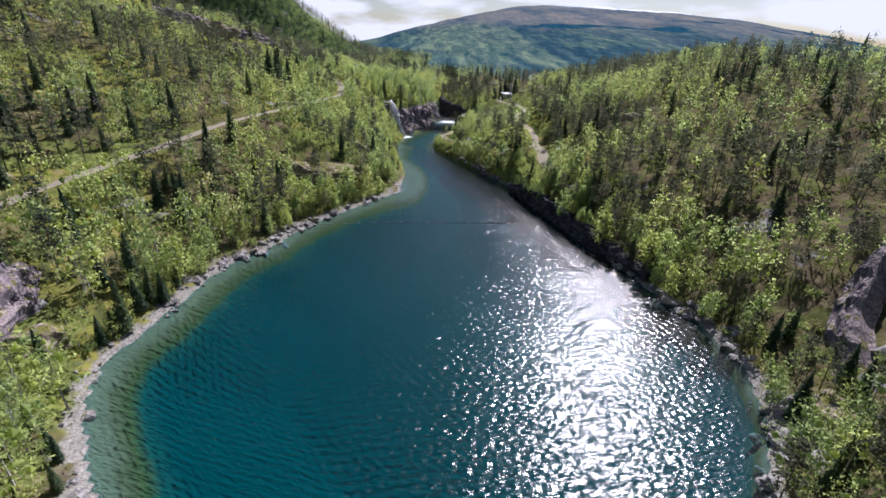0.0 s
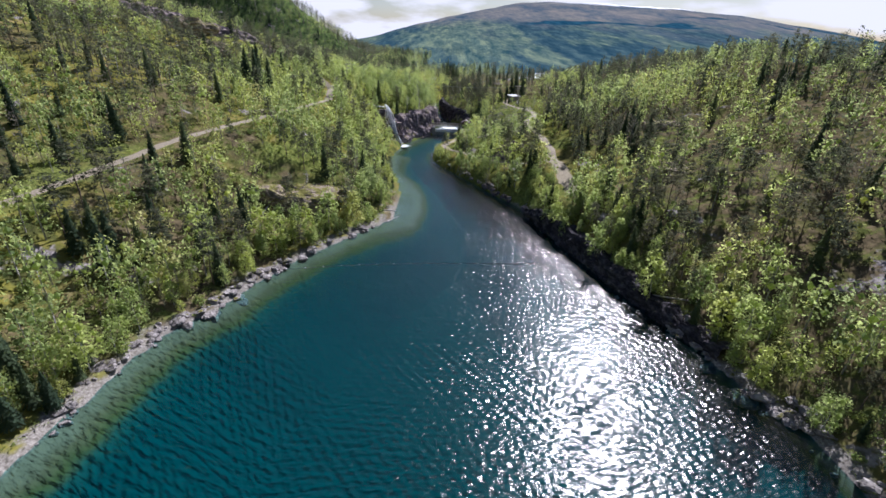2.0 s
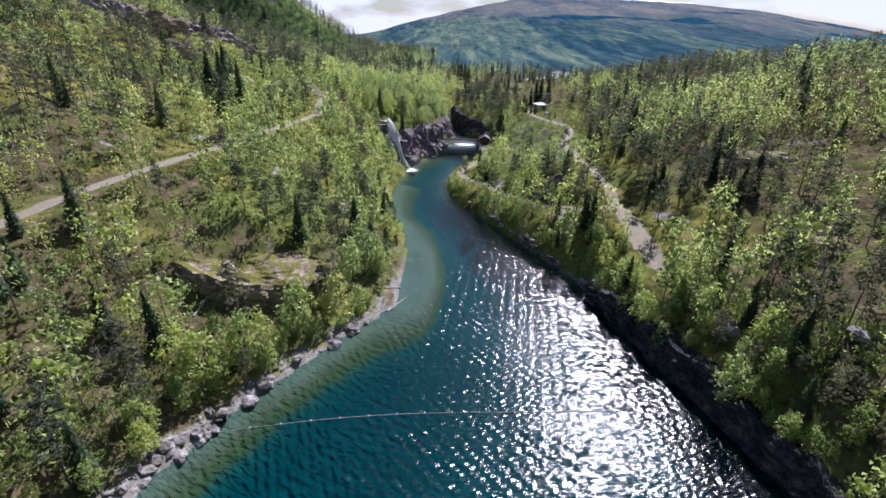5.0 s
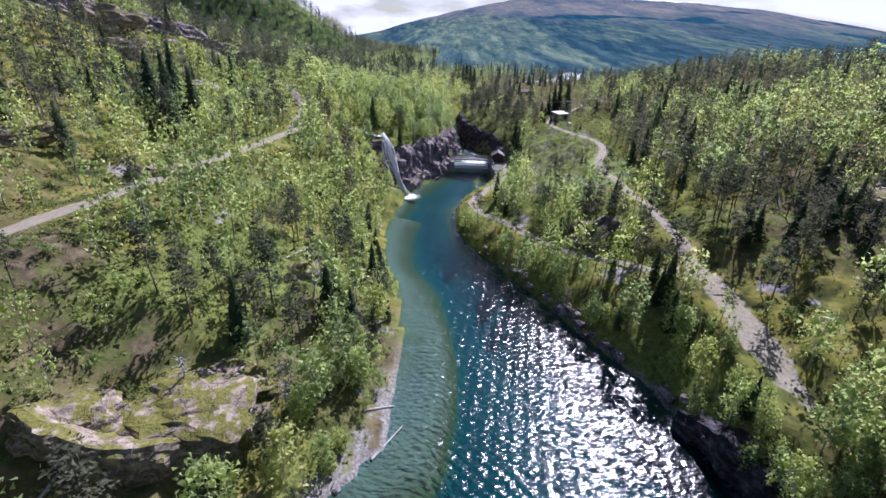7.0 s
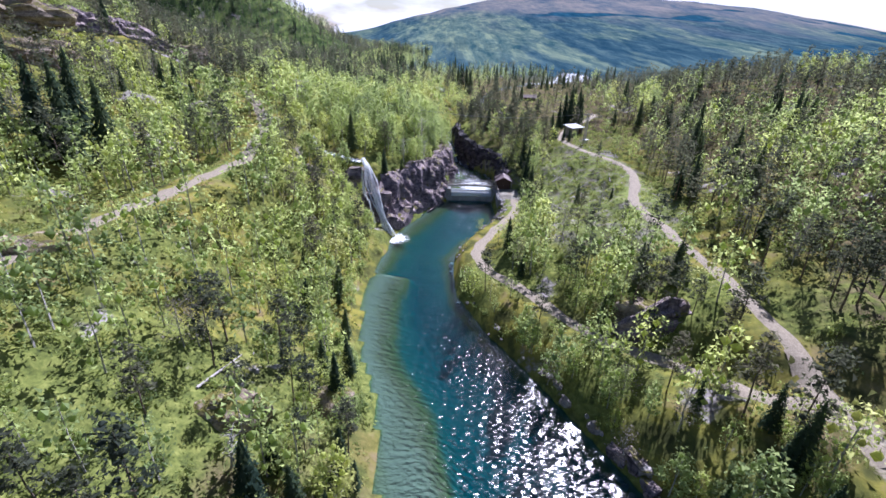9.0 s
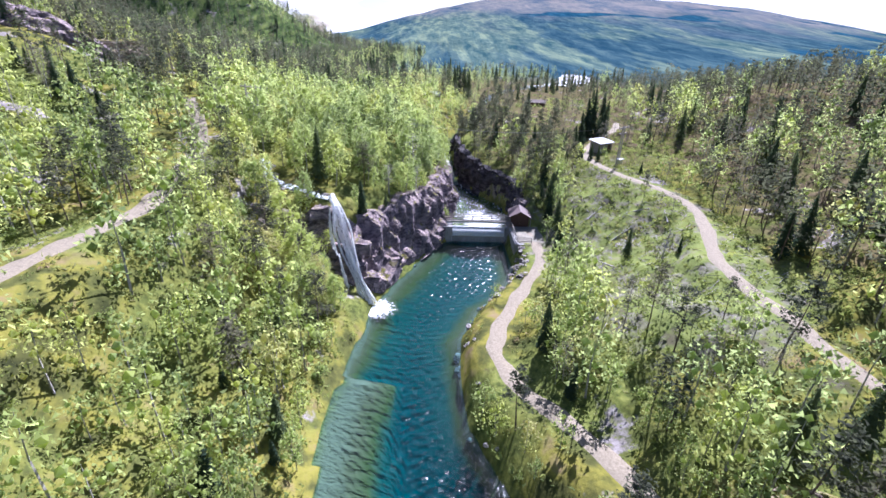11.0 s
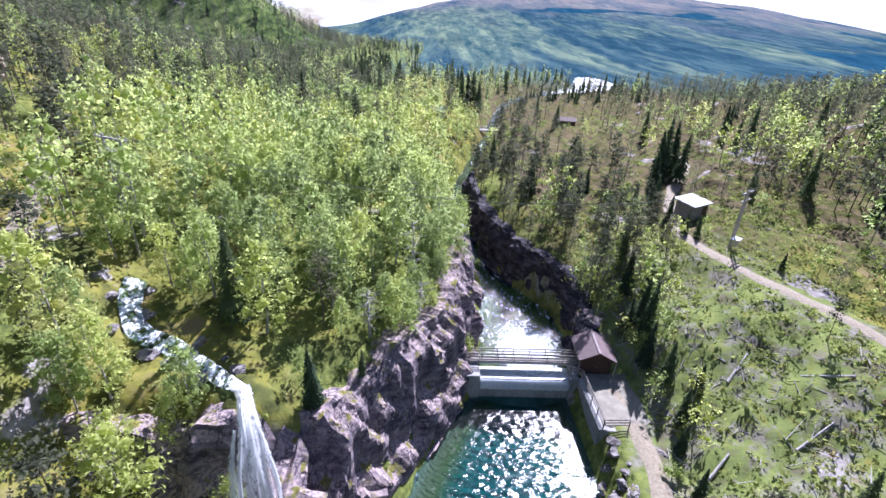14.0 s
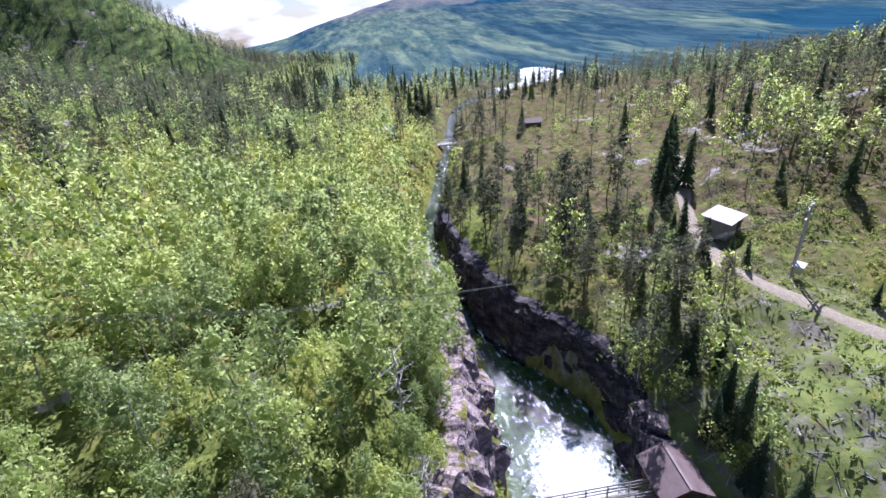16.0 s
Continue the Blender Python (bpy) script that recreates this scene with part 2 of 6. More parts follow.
def rock_material(name, dark, mid_tone, light, moss=0.5, crown=None):
    n = Nodes(name)
    seam = n.noise(0.55, 8, 0.68, squash=(1.0, 1.0, 2.6))
    fine = n.noise(3.5, 6, 0.65)
    colour = n.ramp(n.math("ADD", n.math("MULTIPLY", seam, 0.78), n.math("MULTIPLY", fine, 0.22)), (0.36, dark), (0.49, mid_tone), (0.64, light))
    # dark stains run down the face, and cracks cut across it
    stain = n.step(n.noise(0.5, 5, 0.7, squash=(2.2, 2.2, 0.22)), 0.50, 0.66)
    colour = n.mix(n.math("MULTIPLY", stain, 0.45), colour, dark)
    crack = n.step(n.math("ABSOLUTE", n.math("SUBTRACT", n.noise(0.42, 5, 0.6, squash=(1.0, 1.0, 0.8)), 0.5)), 0.004, 0.022)
    colour = n.mix(n.math("ADD", n.math("MULTIPLY", crack, 0.6), 0.4), dark, colour)
    seam = n.math("ADD", seam, n.math("MULTIPLY", crack, 0.5))
    up = n.axis(n.geo.outputs["Normal"], "Z")
    # bare pinkish rock on upward faces, with sunlit paleness painted in
    if crown:
        colour = n.mix(n.math("MULTIPLY", n.step(up, 0.42, 0.72), n.step(seam, 0.62, 0.80)), colour, n.mix(n.step(fine, 0.38, 0.6), mid_tone, crown))
    green = n.math("MULTIPLY", n.step(up, 0.55, 0.85), n.step(n.noise(0.7, 4), 0.62 - 0.25 * moss, 0.72 - 0.25 * moss))
    colour = n.mix(green, colour, n.ramp(fine, (0.3, (0.085, 0.082, 0.02)), (0.7, (0.21, 0.195, 0.05))))
    return n.done(n.surface(colour, 0.85, n.bump(n.math("ADD", seam, n.math("MULTIPLY", fine, 0.5)), 0.8, 0.25), spec=0.1))


def water_material(name, tint, foam=0.0, ripple=0.9, rough=0.145):
    """A clear surface over the bed: mirror gloss by angle, waves in three sizes, optional foam."""
    n = Nodes(name)
    swell = n.noise(0.42, 2, 0.5, squash=(0.7, 1.5, 1.0))
    waves = n.noise(1.9, 3, 0.6, squash=(0.6, 1.5, 1.0))
    calm = n.step(n.noise(0.03, 3), 0.25, 0.75)
    height = n.math("ADD", n.math("MULTIPLY", swell, 0.3), n.math("MULTIPLY", waves, 0.55))
    height = n.math("ADD", height, n.math("MULTIPLY", n.noise(5.5, 2, 0.6, squash=(0.7, 1.4, 1.0)), 0.13))
    height = n.math("MULTIPLY", height, n.math("ADD", n.math("MULTIPLY", calm, 0.5), 0.75))
    normal = n.bump(height, 1.0, 0.11 * ripple)
    gloss = n.add("ShaderNodeBsdfGlossy", Roughness=rough)
    n.link(normal, gloss.inputs["Normal"])
    clear = n.add("ShaderNodeBsdfTransparent")
    clear.inputs[0].default_value = (*tint, 1)
    fres = n.add("ShaderNodeFresnel", IOR=1.333)
    n.link(normal, fres.inputs["Normal"])
    mix = n.add("ShaderNodeMixShader")
    n.link(fres.outputs[0], mix.inputs[0])
    n.link(clear.outputs[0], mix.inputs[1])
    n.link(gloss.outputs[0], mix.inputs[2])
    last = mix.outputs[0]
    if foam:
        white = n.surface(n.ramp(n.noise(1.2, 4), (0.3, (0.55, 0.63, 0.66)), (0.6, (0.9, 0.92, 0.92))), 0.6, normal)
        churn = n.step(n.noise(1.5, 8, 0.75, squash=(1.3, 0.6, 1.0)), 0.66 - 0.35 * foam, 0.78 - 0.30 * foam)
        over = n.add("ShaderNodeMixShader")
        n.link(churn, over.inputs[0])
        n.link(last, over.inputs[1])
        n.link(white, over.inputs[2])
        last = over.outputs[0]
    return n.done(last)


def falls_material():
    """Falling white water in strands, thin at the sides."""
    n = Nodes("falling_water")
    strands = n.noise(1.0, 4, 0.6, squash=(3.4, 3.4, 0.28))
    white = n.surface(n.ramp(strands, (0.3, (0.80, 0.84, 0.87)), (0.55, (0.95, 0.96, 0.96))), 0.5, n.bump(strands, 0.35, 0.12))
    lit = n.add("ShaderNodeBsdfTranslucent")
    lit.inputs[0].default_value = (0.93, 0.95, 0.96, 1)
    spray = n.add("ShaderNodeMixShader")
    spray.inputs[0].default_value = 0.7
    n.link(white, spray.inputs[1])
    n.link(lit.outputs[0], spray.inputs[2])
    clear = n.add("ShaderNodeBsdfTransparent")
    mix = n.add("ShaderNodeMixShader")
    edge = n.add("ShaderNodeAttribute")
    edge.attribute_name = "edge"
    spatter = n.noise(3.2, 6, 0.75, squash=(1.6, 1.6, 0.7))
    body = n.math("ADD", n.math("MULTIPLY", strands, 0.55), n.math("MULTIPLY", spatter, 0.45))
    body = n.math("SUBTRACT", body, n.math("MULTIPLY", edge.outputs["Fac"], 0.26))
    n.link(n.step(body, 0.27, 0.45), mix.inputs[0])
    n.link(clear.outputs[0], mix.inputs[1])
    n.link(spray.outputs[0], mix.inputs[2])
    return n.done(mix.outputs[0])


GROUND = ground_material()
ROCK = rock_material("shore_rock", (0.085, 0.075, 0.072), (0.24, 0.215, 0.20), (0.42, 0.39, 0.365), 0.2)
CLIFF = rock_material("cliff_rock", (0.050, 0.041, 0.050), (0.160, 0.135, 0.152), (0.38, 0.30, 0.29), 0.4, (0.38, 0.295, 0.265))
KNOB = rock_material("mossy_knob_rock", (0.10, 0.082, 0.066), (0.27, 0.215, 0.155), (0.46, 0.38, 0.29), 0.85)
# rock for the walls turned from the sun, their shade put into the colour
SHADED_ROCK = rock_material("shade_darkened_rock", (0.014, 0.013, 0.016), (0.045, 0.040, 0.046), (0.13, 0.115, 0.115), -0.6)
LAKE = water_material("lake_water", (0.62, 0.86, 0.88))
RIVER = water_material("river_water", (0.62, 0.86, 0.88), 0.36, 3.2)
FAR_LAKE = water_material("pale_lake_water", (0.62, 0.86, 0.88), 0.0, 4.0, 0.27)
BECK = water_material("beck_water", (0.50, 0.68, 0.70), 0.16, 3.0)
FALLS = falls_material()
BROOK = water_material("brook_water", (0.62, 0.86, 0.88), 0.66, 3.0)
GRAVEL = plain("gravel_track", (0.17, 0.142, 0.098), (0.31, 0.262, 0.190), 4.0, 0.95, 0.6, 0.05)
DUST = plain("dusty_gravel", (0.15, 0.138, 0.108), (0.29, 0.265, 0.21), 1.2, 0.95, 0.6, 0.05)
CONCRETE = plain("weathered_concrete", (0.17, 0.165, 0.16), (0.36, 0.35, 0.33), 0.9, 0.85, 0.3, 0.02, squash=(1, 1, 0.4))
GALVANISED = plain("galvanised_steel", (0.42, 0.42, 0.42), (0.62, 0.62, 0.61), 3.0, 0.45, 0.1, 0.005, 0.7)
WOOD_GREY = plain("grey_weathered_wood", (0.17, 0.15, 0.13), (0.34, 0.31, 0.28), 2.0, 0.85, 0.4, 0.01, squash=(6, 6, 1))
WOOD_BROWN = plain("brown_stained_wood", (0.045, 0.026, 0.020), (0.105, 0.060, 0.045), 2.0, 0.75, 0.4, 0.01, squash=(6, 6, 1))
ROOF_BROWN = plain("brown_roof_sheet", (0.095, 0.066, 0.064), (0.165, 0.120, 0.115), 1.2, 0.6, 0.3, 0.01)
ROOF_GREY = plain("pale_metal_roof", (0.44, 0.44, 0.45), (0.56, 0.56, 0.56), 0.9, 0.75, 0.2, 0.01)
DARK = plain("dark_glass", (0.012, 0.012, 0.014), (0.03, 0.03, 0.035), 2.0, 0.2, 0.05, 0.002)
CABLE = plain("bare_cable", (0.25, 0.25, 0.25), (0.42, 0.42, 0.42), 3.0, 0.5, 0.1, 0.002, 0.5)
BARK_PALE = plain("birch_bark", (0.10, 0.09, 0.08), (0.52, 0.49, 0.45), 3.0, 0.85, 0.4, 0.02, squash=(1, 1, 3))
BARK_DARK = plain("conifer_bark", (0.06, 0.045, 0.035), (0.19, 0.14, 0.11), 3.0, 0.9, 0.5, 0.03)
DEADWOOD = plain("bleached_deadwood", (0.26, 0.23, 0.21), (0.48, 0.45, 0.42), 3.0, 0.9, 0.4, 0.02)
BIRCH_LEAF = foliage("birch_leaves", ((0.0, (0.12, 0.17, 0.09)), (0.25, (0.24, 0.31, 0.13)), (0.55, (0.38, 0.45, 0.155)), (0.85, (0.48, 0.51, 0.145)), (1.0, (0.46, 0.40, 0.20))), (0.61, 0.69, 0.23), 0.66)
SPRUCE_LEAF = foliage("spruce_needles", ((0.0, (0.024, 0.042, 0.032)), (0.6, (0.056, 0.082, 0.048)), (1.0, (0.13, 0.16, 0.070))), (0.18, 0.23, 0.09), 0.4)
PINE_LEAF = foliage("pine_needles", ((0.0, (0.042, 0.054, 0.042)), (0.5, (0.085, 0.090, 0.060)), (1.0, (0.16, 0.145, 0.090))), (0.22, 0.25, 0.13), 0.45)
BARE_TWIG = foliage("budding_twigs", ((0.0, (0.15, 0.135, 0.12)), (0.6, (0.22, 0.195, 0.155)), (1.0, (0.25, 0.25, 0.15))), (0.24, 0.24, 0.14), 0.3)
GRASS = foliage("undergrowth", ((0.0, (0.10, 0.13, 0.055)), (0.4, (0.19, 0.235, 0.08)), (0.75, (0.28, 0.33, 0.11)), (1.0, (0.30, 0.25, 0.15))), (0.36, 0.42, 0.12), 0.55)
SHRUB_LEAF = foliage("shrub_leaves", ((0.0, (0.12, 0.17, 0.08)), (0.5, (0.24, 0.31, 0.11)), (0.85, (0.34, 0.38, 0.13)), (1.0, (0.30, 0.26, 0.14))), (0.60, 0.66, 0.17), 0.6)
HEATH_LEAF = foliage("heath_scrub", ((0.0, (0.085, 0.108, 0.042)), (0.25, (0.165, 0.205, 0.068)), (0.6, (0.26, 0.30, 0.085)), (0.85, (0.33, 0.34, 0.11)), (1.0, (0.27, 0.19, 0.12))), (0.40, 0.46, 0.09), 0.5)

# ---- the lie of the land ----
# Both shores of the lake, the pool above the weir, the river and the far lake, by y.
LEFT_SHORE = [(8, -8), (14, -17), (22, -26), (29, -31.5), (34, -35.5), (39, -39), (45, -40.8), (56, -39.5), (66, -38.8), (72, -37.6), (79, -33.6), (87, -31.2), (96, -26.8), (105, -21), (117, -13), (126, -12), (137, -13), (148, -14.5), (158, -18), (172, -20), (188, -18), (193, -17.5), (198, -16), (203, -14), (210, -11), (215, -8.5), (218, -6), (226, -5), (239, -4), (250, -6.2), (263, -7.6), (275, -6.9), (294, -2.8), (331, 5.3), (354, 9.4), (385, 16), (410, 27), (440, 47), (460, 68), (500, 80), (526, 88), (540, 94)]
RIGHT_SHORE = [(8, 4), (14, 15), (22, 25), (31, 31), (39, 36), (48, 38.5), (58, 38), (67, 34.5), (79, 31.5), (88, 28), (99, 25), (113, 21), (127, 17.5), (135, 13), (145, 8), (155, 3), (162, -1), (172, -5), (187, -5), (194, -2), (198, 2), (206, 4.5), (218, 4.5), (226, 5.5), (231, 5), (239, 0.5), (250, -3.2), (263, -5.2), (275, -4.5), (294, -0.6), (331, 7.7), (354, 12), (385, 19.5), (410, 33), (440, 60), (460, 88), (500, 106), (526, 108), (540, 104)]
LEVEL_Y, LEVEL_Z = (0, 217.6, 218.4, 244, 262, 330, 400, 3000), (0, 0, 2.2, 2.2, 5.0, 5.6, 7.0, 7.0)
REACH = (0, 2, 5, 12, 25, 40, 70, 100, 150, 300, 600)
LEFT_RISE = {
    40: (0, 0.8, 2, 5, 9.5, 14, 26, 38.8, 60, 125, 240),
    110: (0, 0.6, 1.5, 3.8, 10, 16, 28, 40.8, 62, 125, 240),
    150: (0, 1.2, 2.6, 6.5, 13, 18, 28, 40, 60, 122, 235),
    180: (0, 1.8, 3.2, 6, 11, 17, 28, 40, 60, 122, 235),
    199: (0, 2, 3.2, 5.5, 11, 16.5, 28, 40, 60, 121, 232),
    206: (0, 2.5, 8.5, 12, 14, 17.5, 29, 40.6, 60, 120, 230),
    225: (2, 4.5, 9.6, 12.5, 15, 18, 28, 39.2, 58, 115, 220),
    250: (3, 6, 10.6, 13, 14.5, 17, 26, 36.5, 54, 110, 210),
    300: (5, 8, 10, 12, 13, 14.5, 19, 26.9, 40, 93, 188),
    420: (7, 8, 8.5, 9, 9, 9.5, 11, 13.6, 18, 62, 170),
    600: (7, 7.5, 8, 8, 8, 8.5, 9, 10.1, 12, 42, 150),
}
RIGHT_RISE = {
    40: (0, 0.6, 2.2, 6, 12, 17, 27, 34, 37, 40, 42),
    70: (0, 0.8, 2.5, 7, 12.5, 17, 27, 34, 37, 39, 41),
    100: (0, 3, 5, 8.6, 13, 17, 26.5, 34, 36.5, 38, 40),
    140: (0, 3, 5, 8.5, 12, 15.5, 25, 33, 36, 37, 38),
    175: (0, 2.2, 3.3, 5.5, 9.5, 13, 23, 32, 34.5, 36, 36),
    212: (0, 2.5, 3, 5, 9.5, 12, 21, 31, 33, 34, 34),
    222: (2.2, 4.5, 5.5, 7.5, 10.4, 12, 20.5, 30, 32, 33, 33),
    236: (2.2, 7.5, 8.6, 9.8, 11, 12, 19.5, 28.5, 30, 31, 31),
    262: (5, 9, 10, 10.6, 11.2, 11.8, 18, 26.5, 28, 29, 29),
    300: (5, 8, 9.5, 10.5, 11, 11.5, 16, 23.5, 25, 26, 26),
    360: (6.3, 7.5, 8.5, 9, 9.5, 10, 12.5, 17, 18, 18, 18),
    420: (7, 7.5, 8, 8, 8, 8.5, 9, 11, 11.5, 12, 12),
    600: (7, 7.5, 8, 8, 8, 8, 8.5, 9, 9, 9.5, 10),
}
# Tracks: x, y, z along the middle.
ROAD = [(-67, 20, 10.5), (-67, 45, 11), (-67, 72, 12.5), (-62, 95, 14), (-57, 118, 16), (-53, 135, 16.3), (-48.5, 150, 16.6), (-44.5, 170, 16.6), (-42, 188, 16.2), (-47, 213, 17.8), (-54, 227, 19.5), (-61, 239, 21.5)]
UPPER_TRACK = [(47, 286, 11.2), (44, 277, 11.2), (36, 265, 11.2), (29, 253, 11), (24.5, 240, 10.8), (27, 229, 10.8), (32, 219, 10.8), (34, 210, 10.6), (31.5, 202, 10.5), (26.5, 190, 10.5), (27, 175, 10.5), (28, 162, 10.4), (28, 150, 10), (27, 140, 9), (27, 134, 8.3)]
LOWER_TRACK = [(26.5, 139, 8.8), (22.5, 145, 6.6), (18, 150.5, 5.4), (13, 154, 4.8), (9, 159, 4.4), (4, 169, 3.9), (-0.5, 174, 3.6), (-2, 180, 3.3), (-0.5, 186, 3.1), (4, 195, 3.0), (8, 203, 3.0), (8.6, 209, 3.0), (8.2, 216, 3.0)]
CREST_AZ, CREST_EL = (-60, -30, -14, -10.5, -8.5, -6.2, 0.1, 4.2, 8.5, 13.5, 20.8, 26, 30, 34.7, 38, 41, 46, 70, 120), (0.2, -1.0, -1.2, -0.6, 0.05, 0.7, 2.2, 3.05, 3.62, 3.72, 3.45, 2.95, 2.5, 1.9, 1.35, 0.6, 0.2, 0.2, 0.2)


SCREE = [(28.2, 141, 8.9), (28.2, 136, 8.5), (27.4, 130, 7.6), (26.6, 124.5, 6.8), (26.8, 118, 6.0)]


def smooth(a, b, v):
    u = np.clip((np.asarray(v, float) - a) / (b - a), 0, 1)
    return u * u * (3 - 2 * u)


def from_line(x, y, line):
    """Distance from points to a line of (x, y, z) and the line's z there."""
    best = np.full(np.shape(x), 1e9)
    level = np.zeros(np.shape(x))
    for (ax, ay, az), (bx, by, bz) in zip(line, line[1:]):
        u = np.clip(((x - ax) * (bx - ax) + (y - ay) * (by - ay)) / ((bx - ax) ** 2 + (by - ay) ** 2), 0, 1)
        d = np.hypot(x - ax - u * (bx - ax), y - ay - u * (by - ay))
        near = d < best
        best = np.where(near, d, best)
        level = np.where(near, az + u * (bz - az), level)
    return best, level


def table(rows, d, y):
    keys = sorted(rows)
    ladder = [np.interp(d, REACH, rows[k]) for k in keys]
    out = np.where(y <= keys[0], ladder[0], ladder[-1])
    for k0, k1, h0, h1 in zip(keys, keys[1:], ladder, ladder[1:]):
        f = smooth(k0, k1, y)
        out = np.where((y > k0) & (y <= k1), h0 + f * (h1 - h0), out)
    return out


def waves(x, y, size, seed):
    """Cheap smooth relief of about unit height."""
    out = np.zeros(np.shape(x))
    rng = np.random.default_rng(seed)
    for i in range(7):
        a, p, q = rng.uniform(0, 6.283), rng.uniform(0, 6.283), rng.uniform(0.6, 1.7)
        out += np.sin((x * math.cos(a) + y * math.sin(a)) * 6.283 * q / size + p + 1.3 * np.sin((x * math.sin(a) - y * math.cos(a)) * 3.1 * q / size + 2 * p))
    return out / 3.7


SHORES = [[(x, y, 0) for y, x in LEFT_SHORE], [(x, y, 0) for y, x in RIGHT_SHORE]]


def shore_info(x, y):
    """Distance to the shore, whether the left side, whether in the water, the water's level."""
    xl = np.interp(y, *zip(*LEFT_SHORE))
    xr = np.interp(y, *zip(*RIGHT_SHORE))
    dl, _ = from_line(x, y, SHORES[0])
    dr, _ = from_line(x, y, SHORES[1])
    wet = (x > xl) & (x < xr) & (y > 8) & (y < 540)
    return np.minimum(dl, dr), x < (xl + xr) / 2, wet, np.interp(y, LEVEL_Y, LEVEL_Z)


def height(x, y):
    """The ground's height at x, y (arrays)."""
    x, y = np.asarray(x, float), np.asarray(y, float)
    d, left, wet, level = shore_info(x, y)
    mid = (np.interp(y, *zip(*LEFT_SHORE)) + np.interp(y, *zip(*RIGHT_SHORE))) / 2
    lefty = np.where(y < 535, left * 1.0, 1 - smooth(-220, 220, x - mid))
    land = table(LEFT_RISE, d, y) * lefty + table(RIGHT_RISE, d, y) * (1 - lefty)
    land = np.where(d > 40, land - (land - 12) * smooth(560, 760, y), land)
    rough = smooth(1, 9, d)
    land = land + rough * (0.55 * waves(x, y, 17, 1) + 0.28 * waves(x, y, 6.5, 2)) + smooth(20, 90, d) * (1.6 * waves(x, y, 60, 3) + np.where(left, 5, 2) * smooth(80, 300, d) * waves(x, y, 190, 4))
    land = land + smooth(0.5, 3, d) * 0.3 * waves(x, y, 3.4, 5)
    # the rocky knob by the left shore, and the rise behind the right shore
    k = np.hypot((x + 32) / 8.5, (y - 118) / 6.5)
    land = np.where(left, np.maximum(land, 5.6 - 5.2 * smooth(0.75, 1.12, k) + 0.35 * waves(x, y, 5, 6)), land)
    # the steep spur that ends the hillside up the valley
    spur = np.interp(x, (-420, -260, -200, -175, -154, -143, -122, -105, -83, -50), (150, 125, 97, 80, 63, 56, 41, 31, 19, 8))
    land = np.where(left, np.maximum(land, (spur - 4 + 2 * waves(x, y, 45, 12)) * smooth(430, 540, y) * (1 - smooth(560, 690, y))), land)
    mound = np.hypot((x - 23) / 9, (y - 216) / 10)
    land = land + np.where(left, 0, 1.2 * (1 - smooth(0.7, 1.3, mound)))
    # stream bed above the fall
    s, bed = from_line(x, y, STREAM)
    land = land + (bed - 0.3 - land) * (1 - smooth(1.0, 3.4, s))
    for line, half in ((ROAD, 2.2), (UPPER_TRACK, 1.6), (LOWER_TRACK, 1.5), (SCREE, 2.0)):
        t, z = from_line(x, y, line)
        land = land + (z - land) * (1 - smooth(half, half + (11.0 if line is ROAD else 3.2), t))
    pad = np.maximum(np.abs(x - 8.6) - 2.2, np.abs(y - 212) - 6)
    land = land + (3.0 - land) * (1 - smooth(0.0, 1.5, pad))
    depth = np.where(left & (y < 180), np.interp(d, (0, 2, 5, 9, 20), (0.05, 0.5, 1.4, 3.4, 8)), np.interp(d, (0, 1, 3, 20), (0.5, 1.8, 3.2, 8.0)))
    depth = depth * (1 - 0.55 * smooth(150, 190, y))
    shoal = np.exp(-(((x + 9) / 4.8) ** 2 + ((y - 128) / 22) ** 2))
    depth = depth * (1 - 0.91 * shoal) + 0.05 * waves(x, y, 4, 7) * smooth(0, 3, d)
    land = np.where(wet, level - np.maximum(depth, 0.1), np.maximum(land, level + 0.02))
    # the mountain across the end of the valley
    r, az = np.hypot(x, y - 80), np.degrees(np.arctan2(x, y - 80))
    crest = 37 + 2700 * np.tan(np.radians(sum(np.interp(az + o, CREST_AZ, CREST_EL) for o in (-3, -1.5, 0, 1.5, 3)) / 5))
    s = smooth(480, 2700, r) ** 0.95 * smooth(300, 900, y)
    crest = crest + smooth(900, 2000, r) * (7 * waves(x, y, 520, 8) + 4 * waves(x, y, 210, 9)) * (1 - 0.75 * smooth(2300, 2650, r))
    return land * (1 - s) + crest * s


STREAM = [(-24.8, 204.2, 12.2), (-27.8, 206.8, 12.4), (-31.6, 208.4, 12.7), (-35, 209.2, 13.1), (-36.6, 211.2, 13.6), (-37.8, 214.4, 14.2)]


def mesh_from(name, verts, faces, materials, indices=None, flat=True):
    """One mesh from arrays: verts (n, 3); faces (m, 3) or (m, 4)."""
    me = bpy.data.meshes.new(name)
    verts, faces = np.asarray(verts, np.float32), np.asarray(faces, np.int32)
    m, k = faces.shape
    me.vertices.add(len(verts))
    me.vertices.foreach_set("co", verts.ravel())
    me.loops.add(m * k)
    me.loops.foreach_set("vertex_index", faces.ravel())
    me.polygons.add(m)
    me.polygons.foreach_set("loop_start", np.arange(0, m * k, k, dtype=np.int32))
    me.polygons.foreach_set("loop_total", np.full(m, k, np.int32))
    if indices is not None:
        me.polygons.foreach_set("material_index", np.asarray(indices, np.int32))
    me.polygons.foreach_set("use_smooth", np.full(m, not flat))
    for mat in materials:
        me.materials.append(mat)
    me.update(calc_edges=True)
    return me


